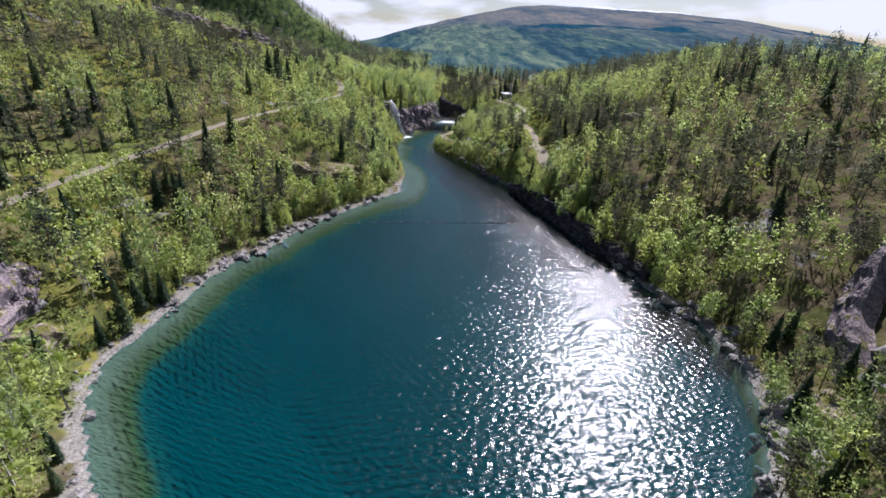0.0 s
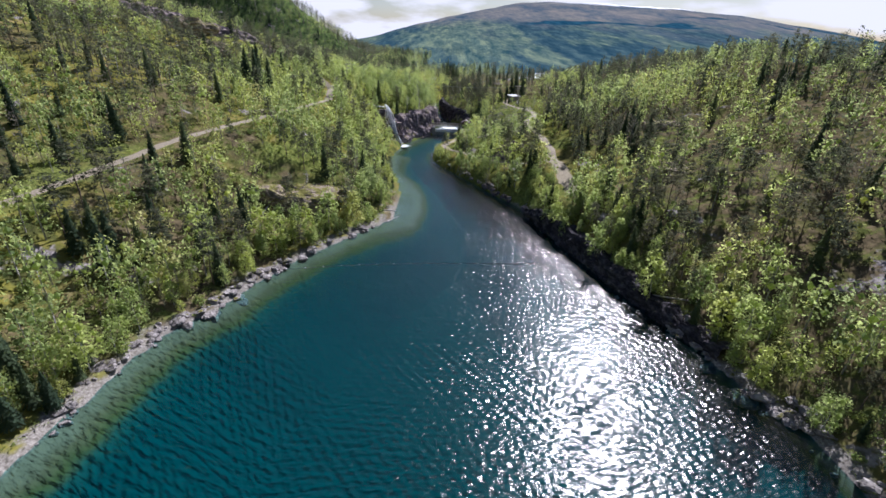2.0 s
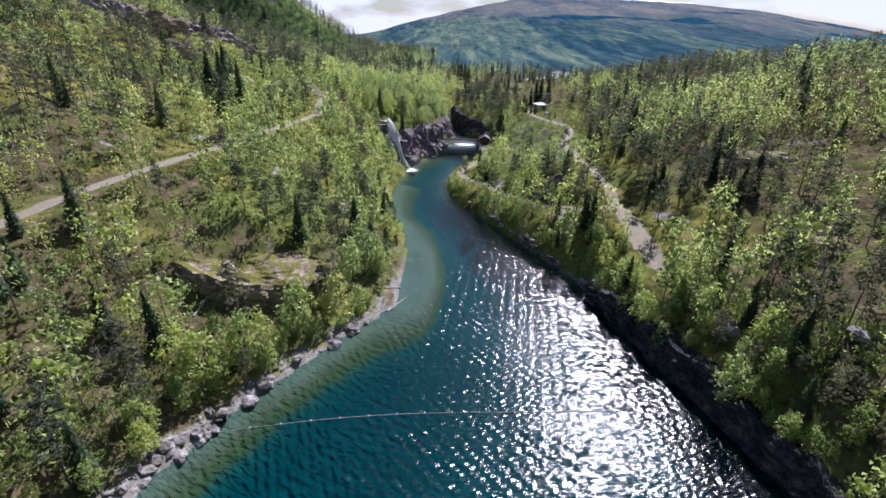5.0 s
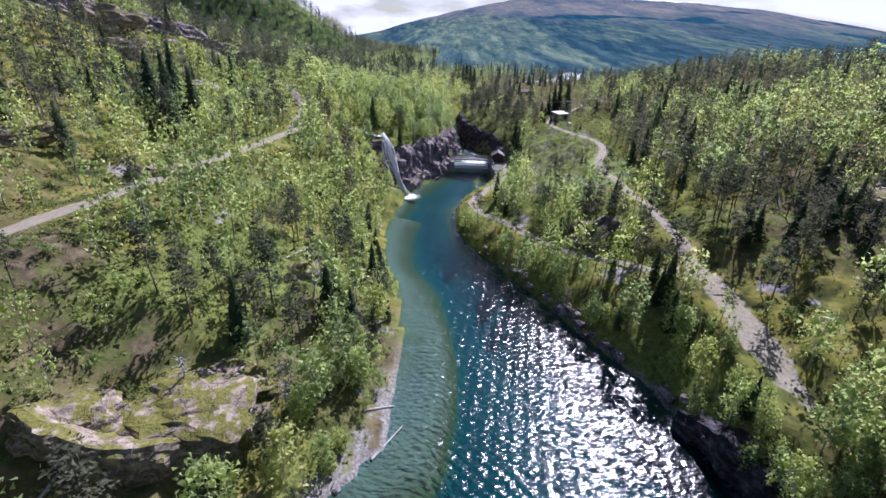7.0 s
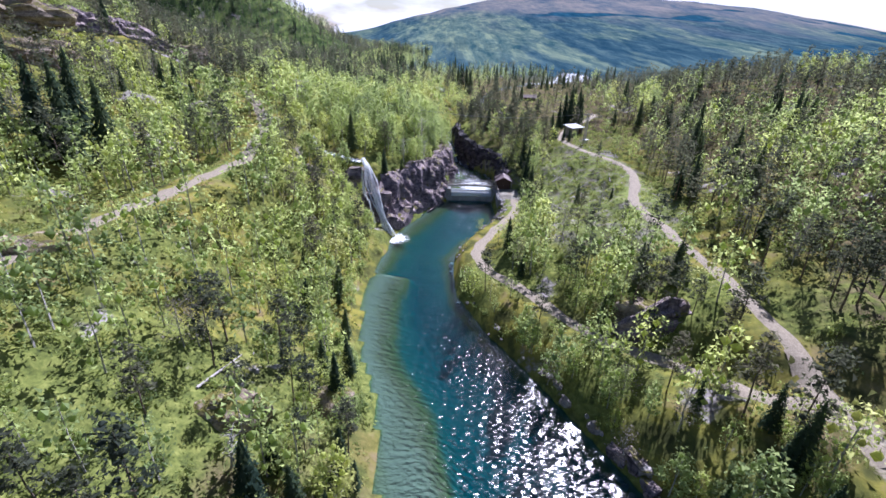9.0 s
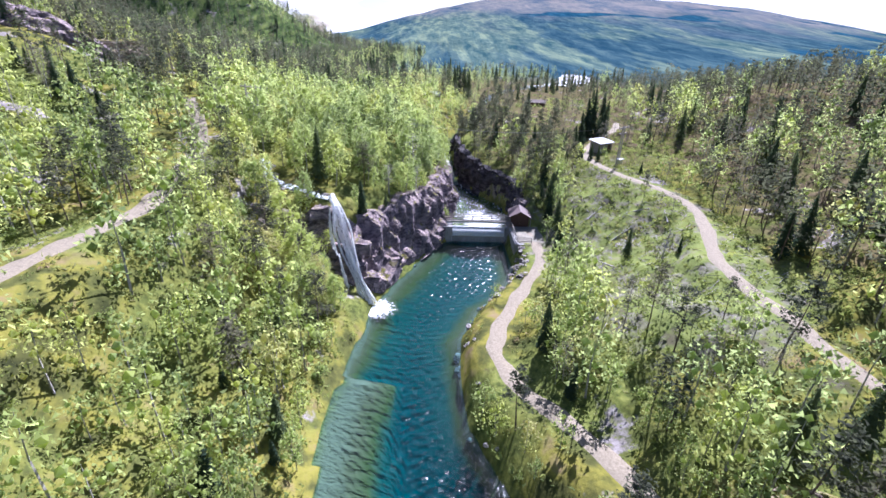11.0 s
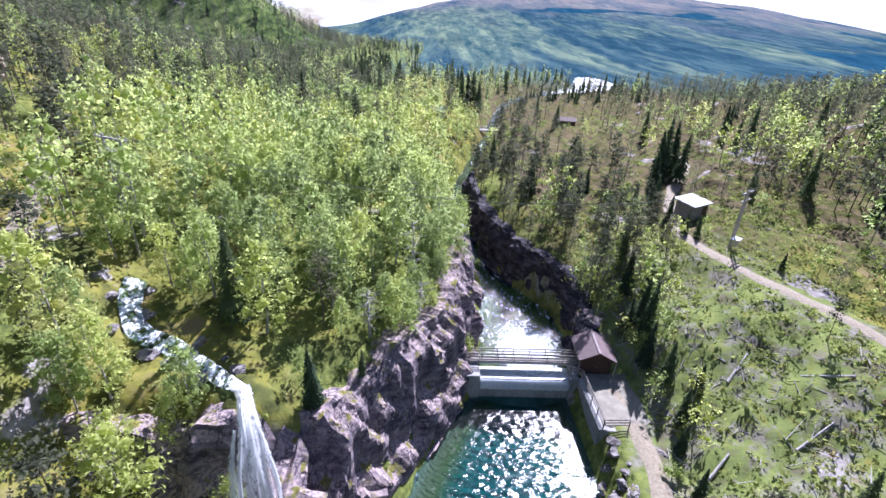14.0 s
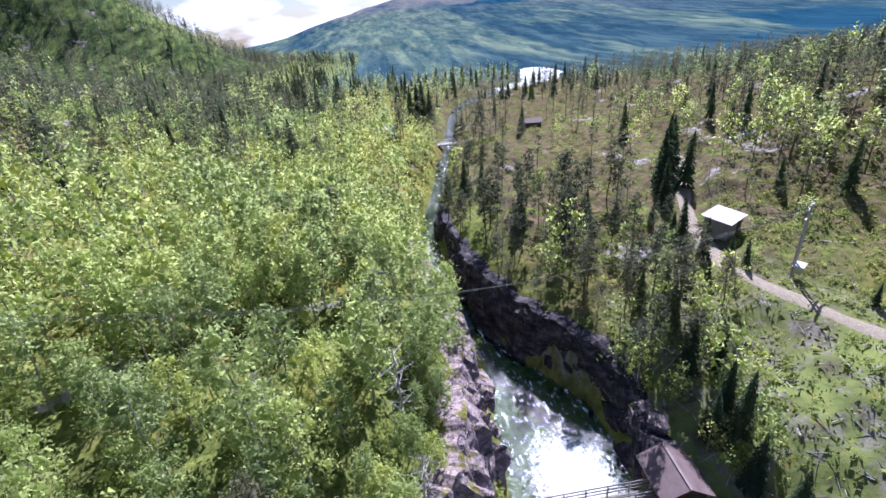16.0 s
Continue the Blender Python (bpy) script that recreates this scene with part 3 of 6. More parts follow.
def grid_faces(nu, nv):
    i = np.arange(nu * nv).reshape(nv, nu)
    return np.stack([i[:-1, :-1], i[:-1, 1:], i[1:, 1:], i[1:, :-1]], -1).reshape(-1, 4)


def spread(lo, hi, step, far, growth):
    """Even steps from lo to hi, then growing steps out to far on either side."""
    mid = list(np.arange(lo, hi + step / 2, step))
    a, s = lo, step
    while a > far[0]:
        s *= growth
        a -= s
        mid.insert(0, a)
    a, s = hi, step
    while a < far[1]:
        s *= growth
        a += s
        mid.append(a)
    return np.array(mid)


gx = spread(-75, 75, 1.05, (-3600, 3600), 1.09)
gy = spread(10, 262, 1.05, (-900, 3600), 1.075)
GX, GY = np.meshgrid(gx, gy)
GZ = height(GX.ravel(), GY.ravel())
ground = new("ground", mesh_from("ground", np.stack([GX.ravel(), GY.ravel(), GZ], 1), grid_faces(len(gx), len(gy)), [GROUND], flat=False))
tagged(ground, "mossy valley floor, stony shores and forested far mountain", "ground", kind="structure")


def z_at(x, y):
    return float(height(np.array([x]), np.array([y]))[0])


def water_strip(name, y0, y1, step, material, label, wide=2.5, lift=0.0):
    ys = np.arange(y0, y1 + step / 2, step)
    xl, xr = np.interp(ys, *zip(*LEFT_SHORE)) - wide, np.interp(ys, *zip(*RIGHT_SHORE)) + wide
    u = np.linspace(0, 1, 9)
    X = xl[:, None] + (xr - xl)[:, None] * u
    Y = np.repeat(ys[:, None], 9, 1)
    Z = np.repeat(np.interp(ys, LEVEL_Y, LEVEL_Z)[:, None], 9, 1) + lift
    ob = new(name, mesh_from(name, np.stack([X.ravel(), Y.ravel(), Z.ravel()], 1), grid_faces(9, len(ys)), [material], flat=False))
    return tagged(ob, label, "water", kind="structure")




def chop(x, y, seed=5):
    """Short wind waves running down the lake."""
    rng = np.random.default_rng(seed)
    z = np.zeros(np.shape(x))
    for i in range(22):
        size = 0.55 * 1.05 ** i
        a = rng.normal(1.55, 0.85)
        k = 6.283 / size
        gust = 0.75 + 0.5 * np.sin(x * 0.05 * math.cos(i) + y * 0.06 * math.sin(i * 1.7) + i)
        z += gust * (0.043 + 0.004 * smooth(130, 180, y)) / k * np.sin(k * (x * math.cos(a) + y * math.sin(a)) + rng.uniform(0, 6.283))
    return z


R2 = np.random.default_rng(19)


def lake():
    xs, ys = np.arange(-44, 42, 0.48), np.arange(6, 217.3, 0.19)
    X, Y = np.meshgrid(xs, ys)
    inside = (X > np.interp(Y, *zip(*LEFT_SHORE)) - 2.0) & (X < np.interp(Y, *zip(*RIGHT_SHORE)) + 2.0)
    cells = inside[:-1, :-1] & inside[:-1, 1:] & inside[1:, 1:] & inside[1:, :-1]
    faces = grid_faces(len(xs), len(ys))[cells.ravel()]
    used, faces = np.unique(faces, return_inverse=True)
    away = shore_info(X.ravel()[used], Y.ravel()[used])[0]
    V = np.stack([X.ravel()[used], Y.ravel()[used], (chop(X.ravel()[used], Y.ravel()[used]) + R2.normal(0, 0.009, len(used))) * (0.08 + 0.92 * smooth(0.5, 5, away))], 1)
    ob = new("water_lake", mesh_from("water_lake", V, faces.reshape(-1, 4), [LAKE]))
    tagged(ob, "deep teal lake with wind ripples and sun glitter", "water", kind="structure")


lake()
water_strip("water_pool", 218.6, 246, 1.0, RIVER, "churning white pool above the weir", 1.0)
water_strip("water_river", 246, 436, 2.0, BECK, "narrow river running down its rocky gorge", 0.5)
water_strip("water_far_lake", 436, 542, 5.0, FAR_LAKE, "pale upper lake at the end of the valley", 3.0)


def ribbon(name, line, half, material, label, lift=0.10, ragged=0.35, across=5, step=1.2, seed=0, taper=0.0):
    """A track laid on the ground along a line."""
    pts = np.array(line, float)
    s = np.concatenate([[0], np.cumsum(np.hypot(*np.diff(pts[:, :2], axis=0).T))])
    u = np.arange(0, s[-1], step)
    # soften the corners
    x, y = np.interp(u, s, pts[:, 0]), np.interp(u, s, pts[:, 1])
    for _ in range(6):
        x[1:-1], y[1:-1] = (x[:-2] + 2 * x[1:-1] + x[2:]) / 4, (y[:-2] + 2 * y[1:-1] + y[2:]) / 4
    tx, ty = np.gradient(x), np.gradient(y)
    n = np.hypot(tx, ty)
    tx, ty = tx / n, ty / n
    wl, wr = half + ragged * waves(u, u * 0, 7, seed + 20), half + ragged * waves(u, u * 0, 9, seed + 21)
    thin = 1 - taper * smooth(0.45, 1.0, u / u[-1])
    wl, wr = wl * thin, wr * thin
    verts = []
    for k in range(across):
        f = k / (across - 1)
        off = -wl + (wl + wr) * f
        px, py = x + ty * off, y - tx * off
        pz = height(px, py) + lift + (0.07 if k in (0, across - 1) else 0) * -2
        verts.append(np.stack([px, py, pz], 1))
    V = np.stack(verts, 1).reshape(-1, 3)
    ob = new(name, mesh_from(name, V, grid_faces(across, len(u)), [material], flat=False))
    return tagged(ob, label, "track", kind="structure")


ribbon("road", ROAD, 1.45, GRAVEL, "pale gravel forest road along the hillside", seed=1)
ribbon("road_upper_track", UPPER_TRACK, 1.15, GRAVEL, "light gravel track winding past the clearing", seed=2)
ribbon("road_lower_track", LOWER_TRACK, 1.1, GRAVEL, "light gravel track along the water to the weir", seed=3)

# ---- forest ----
R = np.random.default_rng(7)


def tris_at(centres, size, rng, flat=0.0):
    """A loose triangle of leaves at each centre."""
    n = len(centres)
    off = rng.normal(size=(n, 3, 3))
    off /= np.linalg.norm(off, axis=2, keepdims=True)
    off[..., 2] *= 1 - flat
    size = np.asarray(size) * rng.uniform(0.7, 1.35, (n, 1, 1))
    return (centres[:, None, :] + off * size).reshape(-1, 3)


def cores(clumps, squash, rng, share=1.0, fine=False):
    """The leafy heart of each clump of a crown: an uneven small body of leaf faces."""
    if len(clumps) < 9:
        e = np.eye(3)
        base = np.array([(a * e[0], b * e[1], c * e[2]) for a in (1, -1) for b in (1, -1) for c in (1, -1)])
    else:
        bm = bmesh.new()
        bmesh.ops.create_icosphere(bm, subdivisions=1, radius=1.0)
        base = np.array([[v.co[:] for v in f.verts] for f in bm.faces])
        bm.free()
    out = []
    for x, y, z, r in clumps:
        body = base * (1 + 0.22 * np.sin(base @ rng.normal(0, 2.6, 3))[..., None]) * rng.uniform(0.9, 1.1)
        if fine:
            body = body + rng.normal(0, 0.06, body.shape)
        out.append(body * r * share * np.array(squash) + np.array([x, y, z]))
    return np.concatenate(out).reshape(-1, 3)


def shell(clumps, n, size, squash, rng, flat=0.0):
    """Loose leaves around the clumps."""
    c = clumps[rng.integers(0, len(clumps), n)]
    way = rng.normal(size=(n, 3))
    way /= np.linalg.norm(way, axis=1, keepdims=True)
    p = c[:, :3] + way * c[:, 3:4] * rng.uniform(0.55, 1.4, (n, 1)) * np.array(squash)
    return tris_at(p, size, rng, flat)


def birch_crown(rng, n, size, tall=9.0, fine=False, thin=False):
    clumps = []
    m = 18 if n > 250 else 8
    for i in range(m):
        f = (i + rng.uniform()) / m
        z = tall * (0.20 + 0.72 * f)
        r = tall * 0.25 * math.sin(math.pi * min(1, 0.22 + 0.75 * f)) ** 0.8
        a = i * 2.4 + rng.uniform(-0.5, 0.5)
        q = r * rng.uniform(0.35, 1.0)
        clumps.append((q * math.cos(a), q * math.sin(a), z, tall * rng.uniform(0.072, 0.120) * (1 if m > 10 else 1.4)))
    clumps = np.array(clumps)
    leaves = shell(clumps, n, size, (0.9, 0.9, 1.1), rng)
    if thin:
        return leaves
    return np.concatenate([cores(clumps, (0.95, 0.95, 1.1), rng, 0.42 if m > 10 else 0.36, fine), leaves])


def twig_crown(rng, n, size, tall=9.0, fine=False, thin=True):
    return birch_crown(rng, n, size, tall, fine, True)


def spruce_crown(rng, n, size, tall=11.0, fine=False, thin=False):
    tiers = 12 if n > 250 else 4 if thin else 6
    sides = 9 if n > 250 else 5 if thin else 6
    faces = []
    for t in range(tiers):
        f = (t + 1) / tiers
        z1 = tall * (0.08 + 0.92 * (1 - f))
        r = tall * 0.175 * f ** 0.75
        top = (0, 0, z1 + tall * 1.5 / tiers)
        spin = rng.uniform(0, 6.28)
        for k in range(sides):
            a, b = spin + 6.283 * k / sides, spin + 6.283 * (k + 0.82) / sides
            ra, rb = r * rng.uniform(0.7, 1.15), r * rng.uniform(0.7, 1.15)
            faces.append((top, (ra * math.cos(a), ra * math.sin(a), z1 - ra * 0.22), (rb * math.cos(b), rb * math.sin(b), z1 - rb * 0.22)))
    f = rng.uniform(0, 1, n) ** 0.7
    tier = np.floor(f * tiers) / tiers
    z = tall * (0.08 + 0.92 * (1 - f))
    r = tall * 0.19 * f ** 0.75 * rng.uniform(0.6, 1.05, n)
    a = rng.uniform(0, 6.283, n)
    p = np.stack([r * np.cos(a), r * np.sin(a), z - r * 0.2], 1)
    return np.concatenate([np.array(faces).reshape(-1, 3), tris_at(p, size, rng, 0.4)])


def pine_crown(rng, n, size, tall=10.0, fine=False, thin=False):
    m = 12 if n > 250 else 7
    clumps = []
    for i in range(m):
        f = i / (m - 1)
        a = i * 2.4 + rng.uniform(-0.6, 0.6)
        r = tall * rng.uniform(0.06, 0.16) * (1.15 - f * 0.8)
        clumps.append((r * math.cos(a), r * math.sin(a), tall * (0.42 + 0.55 * f), tall * rng.uniform(0.045, 0.078) * (1 if m > 10 else 1.2)))
    clumps = np.array(clumps)
    leaves = shell(clumps, n, size, (1.2, 1.2, 0.75), rng, 0.2)
    return leaves if thin else np.concatenate([cores(clumps, (1.1, 1.1, 0.55), rng, 0.42, fine), leaves])


def shrub_crown(rng, n, size, tall=2.2, fine=False, thin=False):
    m = 7 if n > 100 else 4
    clumps = np.stack([rng.normal(0, tall * 0.3, m), rng.normal(0, tall * 0.3, m), rng.uniform(0.2, 0.72, m) * tall, rng.uniform(0.2, 0.32, m) * tall], 1)
    return np.concatenate([cores(clumps, (1, 1, 0.9), rng, 0.6 if m > 5 else 0.4, fine), shell(clumps, n, size, (1, 1, 0.95), rng)])


def tube(a, b, ra, rb, sides=5):
    a, b = Vector(a), Vector(b)
    q = (b - a).to_track_quat("Z", "Y")
    ring = [Vector((math.cos(6.283 * i / sides), math.sin(6.283 * i / sides), 0)) for i in range(sides)]
    v = [a + q @ (c * ra) for c in ring] + [b + q @ (c * rb) for c in ring]
    f = []
    for i in range(sides):
        j = (i + 1) % sides
        f += [(i, j, sides + j), (i, sides + j, sides + i)]
    return [tuple(p) for p in v], f


def wood(rng, tall, girth, limbs, start=0.3, lift=0.45, reach=0.16, sides=5, joints=4):
    """A tapered, slightly bent trunk with limbs."""
    V, Fc = [], []

    def put(v, f):
        n = len(V)
        V.extend(v)
        Fc.extend([tuple(i + n for i in t) for t in f])
    bend = rng.normal(0, tall * 0.012, (joints, 2))
    nodes = [(0, 0, -0.5)] + [(bend[i, 0], bend[i, 1], tall * (i + 1) / (joints * 1.07)) for i in range(joints)]
    for i in range(joints):
        put(*tube(nodes[i], nodes[i + 1], girth * (1 - i * 0.88 / joints), girth * (1 - (i + 1) * 0.88 / joints), sides))
    for i in range(limbs):
        z = tall * (start + (0.92 - start) * (i + rng.uniform()) / limbs)
        a, l = i * 2.4 + rng.uniform(-0.4, 0.4), tall * reach * rng.uniform(0.6, 1.1) * (1.2 - z / tall)
        put(*tube((0, 0, z), (l * math.cos(a), l * math.sin(a), z + l * lift), girth * 0.32, girth * 0.08, 3))
    return np.array(V), np.array(Fc)


def crown_mesh(name, verts, material):
    return mesh_from(name, verts, np.arange(len(verts)).reshape(-1, 3), [material])


KINDS = {
    # crown function, leaf material, bark, near leaves and size, far leaves and size, height, girth, limbs, start, lift, words
    "birch_tree": (birch_crown, BIRCH_LEAF, BARK_PALE, 1000, 0.22, 200, 0.30, 9.0, 0.11, 9, 0.3, 0.9, "birch tree with fresh yellow-green spring leaves", "birch"),
    "spruce_tree": (spruce_crown, SPRUCE_LEAF, BARK_DARK, 800, 0.26, 90, 0.55, 11.0, 0.14, 6, 0.2, -0.2, "dark green pointed spruce on the slope", "spruce"),
    "pine_tree": (pine_crown, PINE_LEAF, BARK_DARK, 760, 0.23, 95, 0.42, 10.0, 0.13, 9, 0.35, 0.2, "slender grey-green pine with a bare lower trunk", "pine"),
    "bare_tree": (twig_crown, BARE_TWIG, BARK_PALE, 700, 0.14, 190, 0.26, 8.5, 0.10, 16, 0.25, 0.9, "grey-brown tree still in bud with thin twigs", "tree"),
    "shrub": (shrub_crown, SHRUB_LEAF, BARK_DARK, 300, 0.15, 60, 0.2, 2.2, 0.04, 5, 0.1, 1.0, "low leafy shrub in fresh green", "shrub"),
}


def scatter():
    """Places for the trees: a jittered lattice thinned by land, tracks and clearings."""
    out = []
    for lo, hi, gap, ring in (((-125, 0), (125, 325), 3.3, 0), ((-420, -60), (420, 740), 5.6, 1), ((-260, 320), (-40, 640), 5.4, 2)):
        X, Y = np.meshgrid(np.arange(lo[0], hi[0], gap), np.arange(lo[1], hi[1], gap))
        X = X.ravel() + R.uniform(-0.48, 0.48, X.size) * gap
        Y = Y.ravel() + R.uniform(-0.48, 0.48, Y.size) * gap
        d, left, wet, level = shore_info(X, Y)
        keep = ~wet & (d > np.where(left, 0.9, 0.35))
        if ring:
            ring = 1
            keep &= (np.abs(X) > 124) | (Y > 324)
            keep &= (np.abs(X) < 60 + 0.95 * (Y + 60)) & (Y > 20) & (Y + 12 * waves(X, Y, 90, 33) < np.where(X > -25, 480, 720))
        for line, half in ((ROAD, 4.0), (UPPER_TRACK, 3.0), (LOWER_TRACK, 2.4), (STREAM, 2.5), (SCREE, 2.6)):
            keep &= from_line(X, Y, line)[0] > np.where((line is ROAD) & (Y > 188), 2.0, half) * R.uniform(0.9, 1.3, X.size)
        X, Y, d, left = X[keep], Y[keep], d[keep], left[keep]
        out.append((X, Y, height(X, Y), d, left, np.full(len(X), ring)))
    return [np.concatenate(c) for c in zip(*out)]


TX, TY, TZ, TD, TLEFT, TRING = scatter()


def oval(cx, cy, rx, ry):
    return np.hypot((TX - cx) / rx, (TY - cy) / ry)


dense = 1.0 + 0.12 * TLEFT + 0.35 * (TLEFT & (TY < 98)) + 0.35 * waves(TX, TY, 38, 31) + 0.3 * (TLEFT & (TX > -62) & (TY > 150) & (TY < 275)) - 0.25 * (~TLEFT & (TY > 245) & (TY < 310)) - 0.36 * (~TLEFT & (TD > 12) & (TY < 160)) + 0.45 * (~TLEFT & (TD < 12) & (TY < 160))
low = np.zeros(len(TX))                                 # share of low shrubs
for cx, cy, rx, ry, share in ((20, 200, 8, 23, 0.32), (23, 217, 10, 11, 0.20), (38, 236, 12, 12, 0.40), (-32, 117, 9, 6, 0.16), (-47, 122, 7, 12, 0.7), (-54, 150, 7, 20, 0.75), (26, 124, 3, 9, 0.4), (-57, 205, 8, 10, 0.8), (-8.5, 219, 4.5, 9, 0.25), (7, 217, 6, 8, 0.0), (8, 211, 3.2, 13, 0.0), (-18.0, 195.5, 4.5, 5.0, 0.0), (-21, 199, 3.2, 7.0, 0.0), (-14.5, 208.5, 4.5, 7, 0.35), (-20.5, 208.5, 3.6, 5.0, 0.3), (-14, 203, 1.6, 8, 0.0), (29.5, 247, 6, 6, 0.05), (2, 195, 4, 26, 0.10), (30, 300, 24, 40, 0.55), (40, 360, 14, 22, 0.45), (60, 545, 60, 30, 1.0), (-30, 140, 8, 7, 0.6), (-2, 300, 10, 40, 0.9)):
    inside = 1 - smooth(0.8, 1.15, oval(cx, cy, rx, ry))
    dense = dense * (1 - inside * (1 - share))
    low = np.maximum(low, inside * (0.8 if share < 0.6 else 0.3))
low = np.maximum(low, 0.45 * (1 - smooth(1.5, 3.5, TD)))
gorge_rim = ~TLEFT & (TY > 219) & (TY < 268) & (TD < 3.6)
dense = np.where(gorge_rim, np.where(TD < 1.6, 0.1, 1.0), dense)
verge = from_line(TX, TY, ROAD)[0]
verge = (1 - smooth(4, 8, verge)) * (TX > np.interp(TY, [p[1] for p in ROAD], [p[0] for p in ROAD])) * smooth(158, 172, TY) * (1 - smooth(218, 228, TY))
low = np.maximum(low, 0.4 * verge)
for line, reach in (([(-118, 210, 0), (-107, 219, 0), (-96, 228, 0), (-84, 238, 0)], 9), ([(-46, 41, 0), (-48.5, 50, 0)], 4.5), ([(46, 46, 0), (51, 50, 0), (60, 55, 0)], 5), ([(13, 153, 0), (20, 152.5, 0)], 3.0), ([(-38, 107.5, 0), (-28, 108.5, 0)], 3.2)):
    near = 1 - smooth(0.7, 1.1, from_line(TX, TY, line)[0] / reach)
    dense, low = dense * (1 - 0.85 * near), np.maximum(low, 0.7 * near)
keep = R.uniform(size=len(TX)) < dense
TX, TY, TZ, TD, TLEFT, TRING, low = (a[keep] for a in (TX, TY, TZ, TD, TLEFT, TRING, low))
mix_a, mix_b, dice = waves(TX, TY, 55, 41), waves(TX, TY, 30, 42), R.uniform(size=len(TX))
leafy = np.where(TLEFT, np.where(TX > -45, 0.64, 0.44), 0.54) - np.where(TRING > 0, 0.22, 0) - np.where(TLEFT & (TX < -70), 0.20, 0) - np.where(~TLEFT & (TD > 25) & (TY < 230), 0.12, 0) + 0.36 * mix_a + np.where((TY > 150) & (TY < 285) & TLEFT & (TX > -62), 0.33, 0) - np.where((TY > 235) & ~TLEFT, 0.40, 0) - np.where((TY < 160) & ~TLEFT & (TD > 10), 0.12, 0)
kind = np.where(dice < leafy, 0, np.where(dice < leafy + (1 - leafy) * (np.where(TRING > 0, 0.03, np.where((TY > 235) & ~TLEFT, 0.10, np.where(TLEFT & (TX > -62) & (TY > 150), 0.02, 0.10))) + 0.16 * mix_b + np.where(TLEFT & (TY < 115), 0.22, 0) + np.where((TY > 380) & (TY < 700) & (TX > -70) & (TX < 90), 0.45, 0)), 1, np.where(R.uniform(size=len(TX)) < 0.78, 2, 3)))
kind = np.where(R.uniform(size=len(TX)) < low, 4, kind)
kind = np.where(np.hypot((TX - 13.5) / 3.5, (TY - 212) / 12) < 1, np.where(dice < 0.8, 1, 0), kind)
extra = R.uniform(size=len(TX)) < 0.10
kind = np.where(extra & (TRING == 0), 4, kind)
GROW = R.uniform(0.5, 1.0, len(TX)) * np.where(TD < 8, 0.9, 1.0) * np.where(TRING == 1, 1.1, 1.0) * np.where((TY > 355) & (TY < 406) & (TX > 5) & (TX < 85), 0.9, 1.0) * np.where(TLEFT & (TX > -62) & (((TY > 170) & (TY < 265)) | (TY < 112)), 1.15, 1.0)
n_bank = 5200
bx, by = R.uniform(-62, 46, n_bank), R.uniform(24, 236, n_bank)
bd, bleft, bwet, _ = shore_info(bx, by)
ok = ~bwet & (bd > 1.2) & (bd < np.where(bleft, 9, 13)) & (R.uniform(size=n_bank) < 0.85)
for line, half in ((UPPER_TRACK, 2.4), (LOWER_TRACK, 2.2), (SCREE, 2.3), (STREAM, 2.0)):
    ok &= from_line(bx, by, line)[0] > half
ok &= (np.hypot((bx + 32) / 11, (by - 115) / 9) > 1) & (np.hypot((bx - 6) / 6, (by - 214) / 10) > 1) & (np.hypot((bx + 19) / 4, (by - 198) / 7) > 1) & (np.hypot((bx + 28) / 9, (by - 195) / 5) > 1) & ~((by > 195) & (bd < 5)) & (np.hypot((bx - 20) / 10, (by - 200) / 26) > 1)
YOUNG = np.stack([bx[ok], by[ok], np.where(R.uniform(size=ok.sum()) < 0.75, 0, np.where(R.uniform(size=ok.sum()) < 0.5, 4, 1)), R.uniform(0.25, 0.55, ok.sum())], 1)
YOUNG[YOUNG[:, 2] == 4, 3] *= 1.7
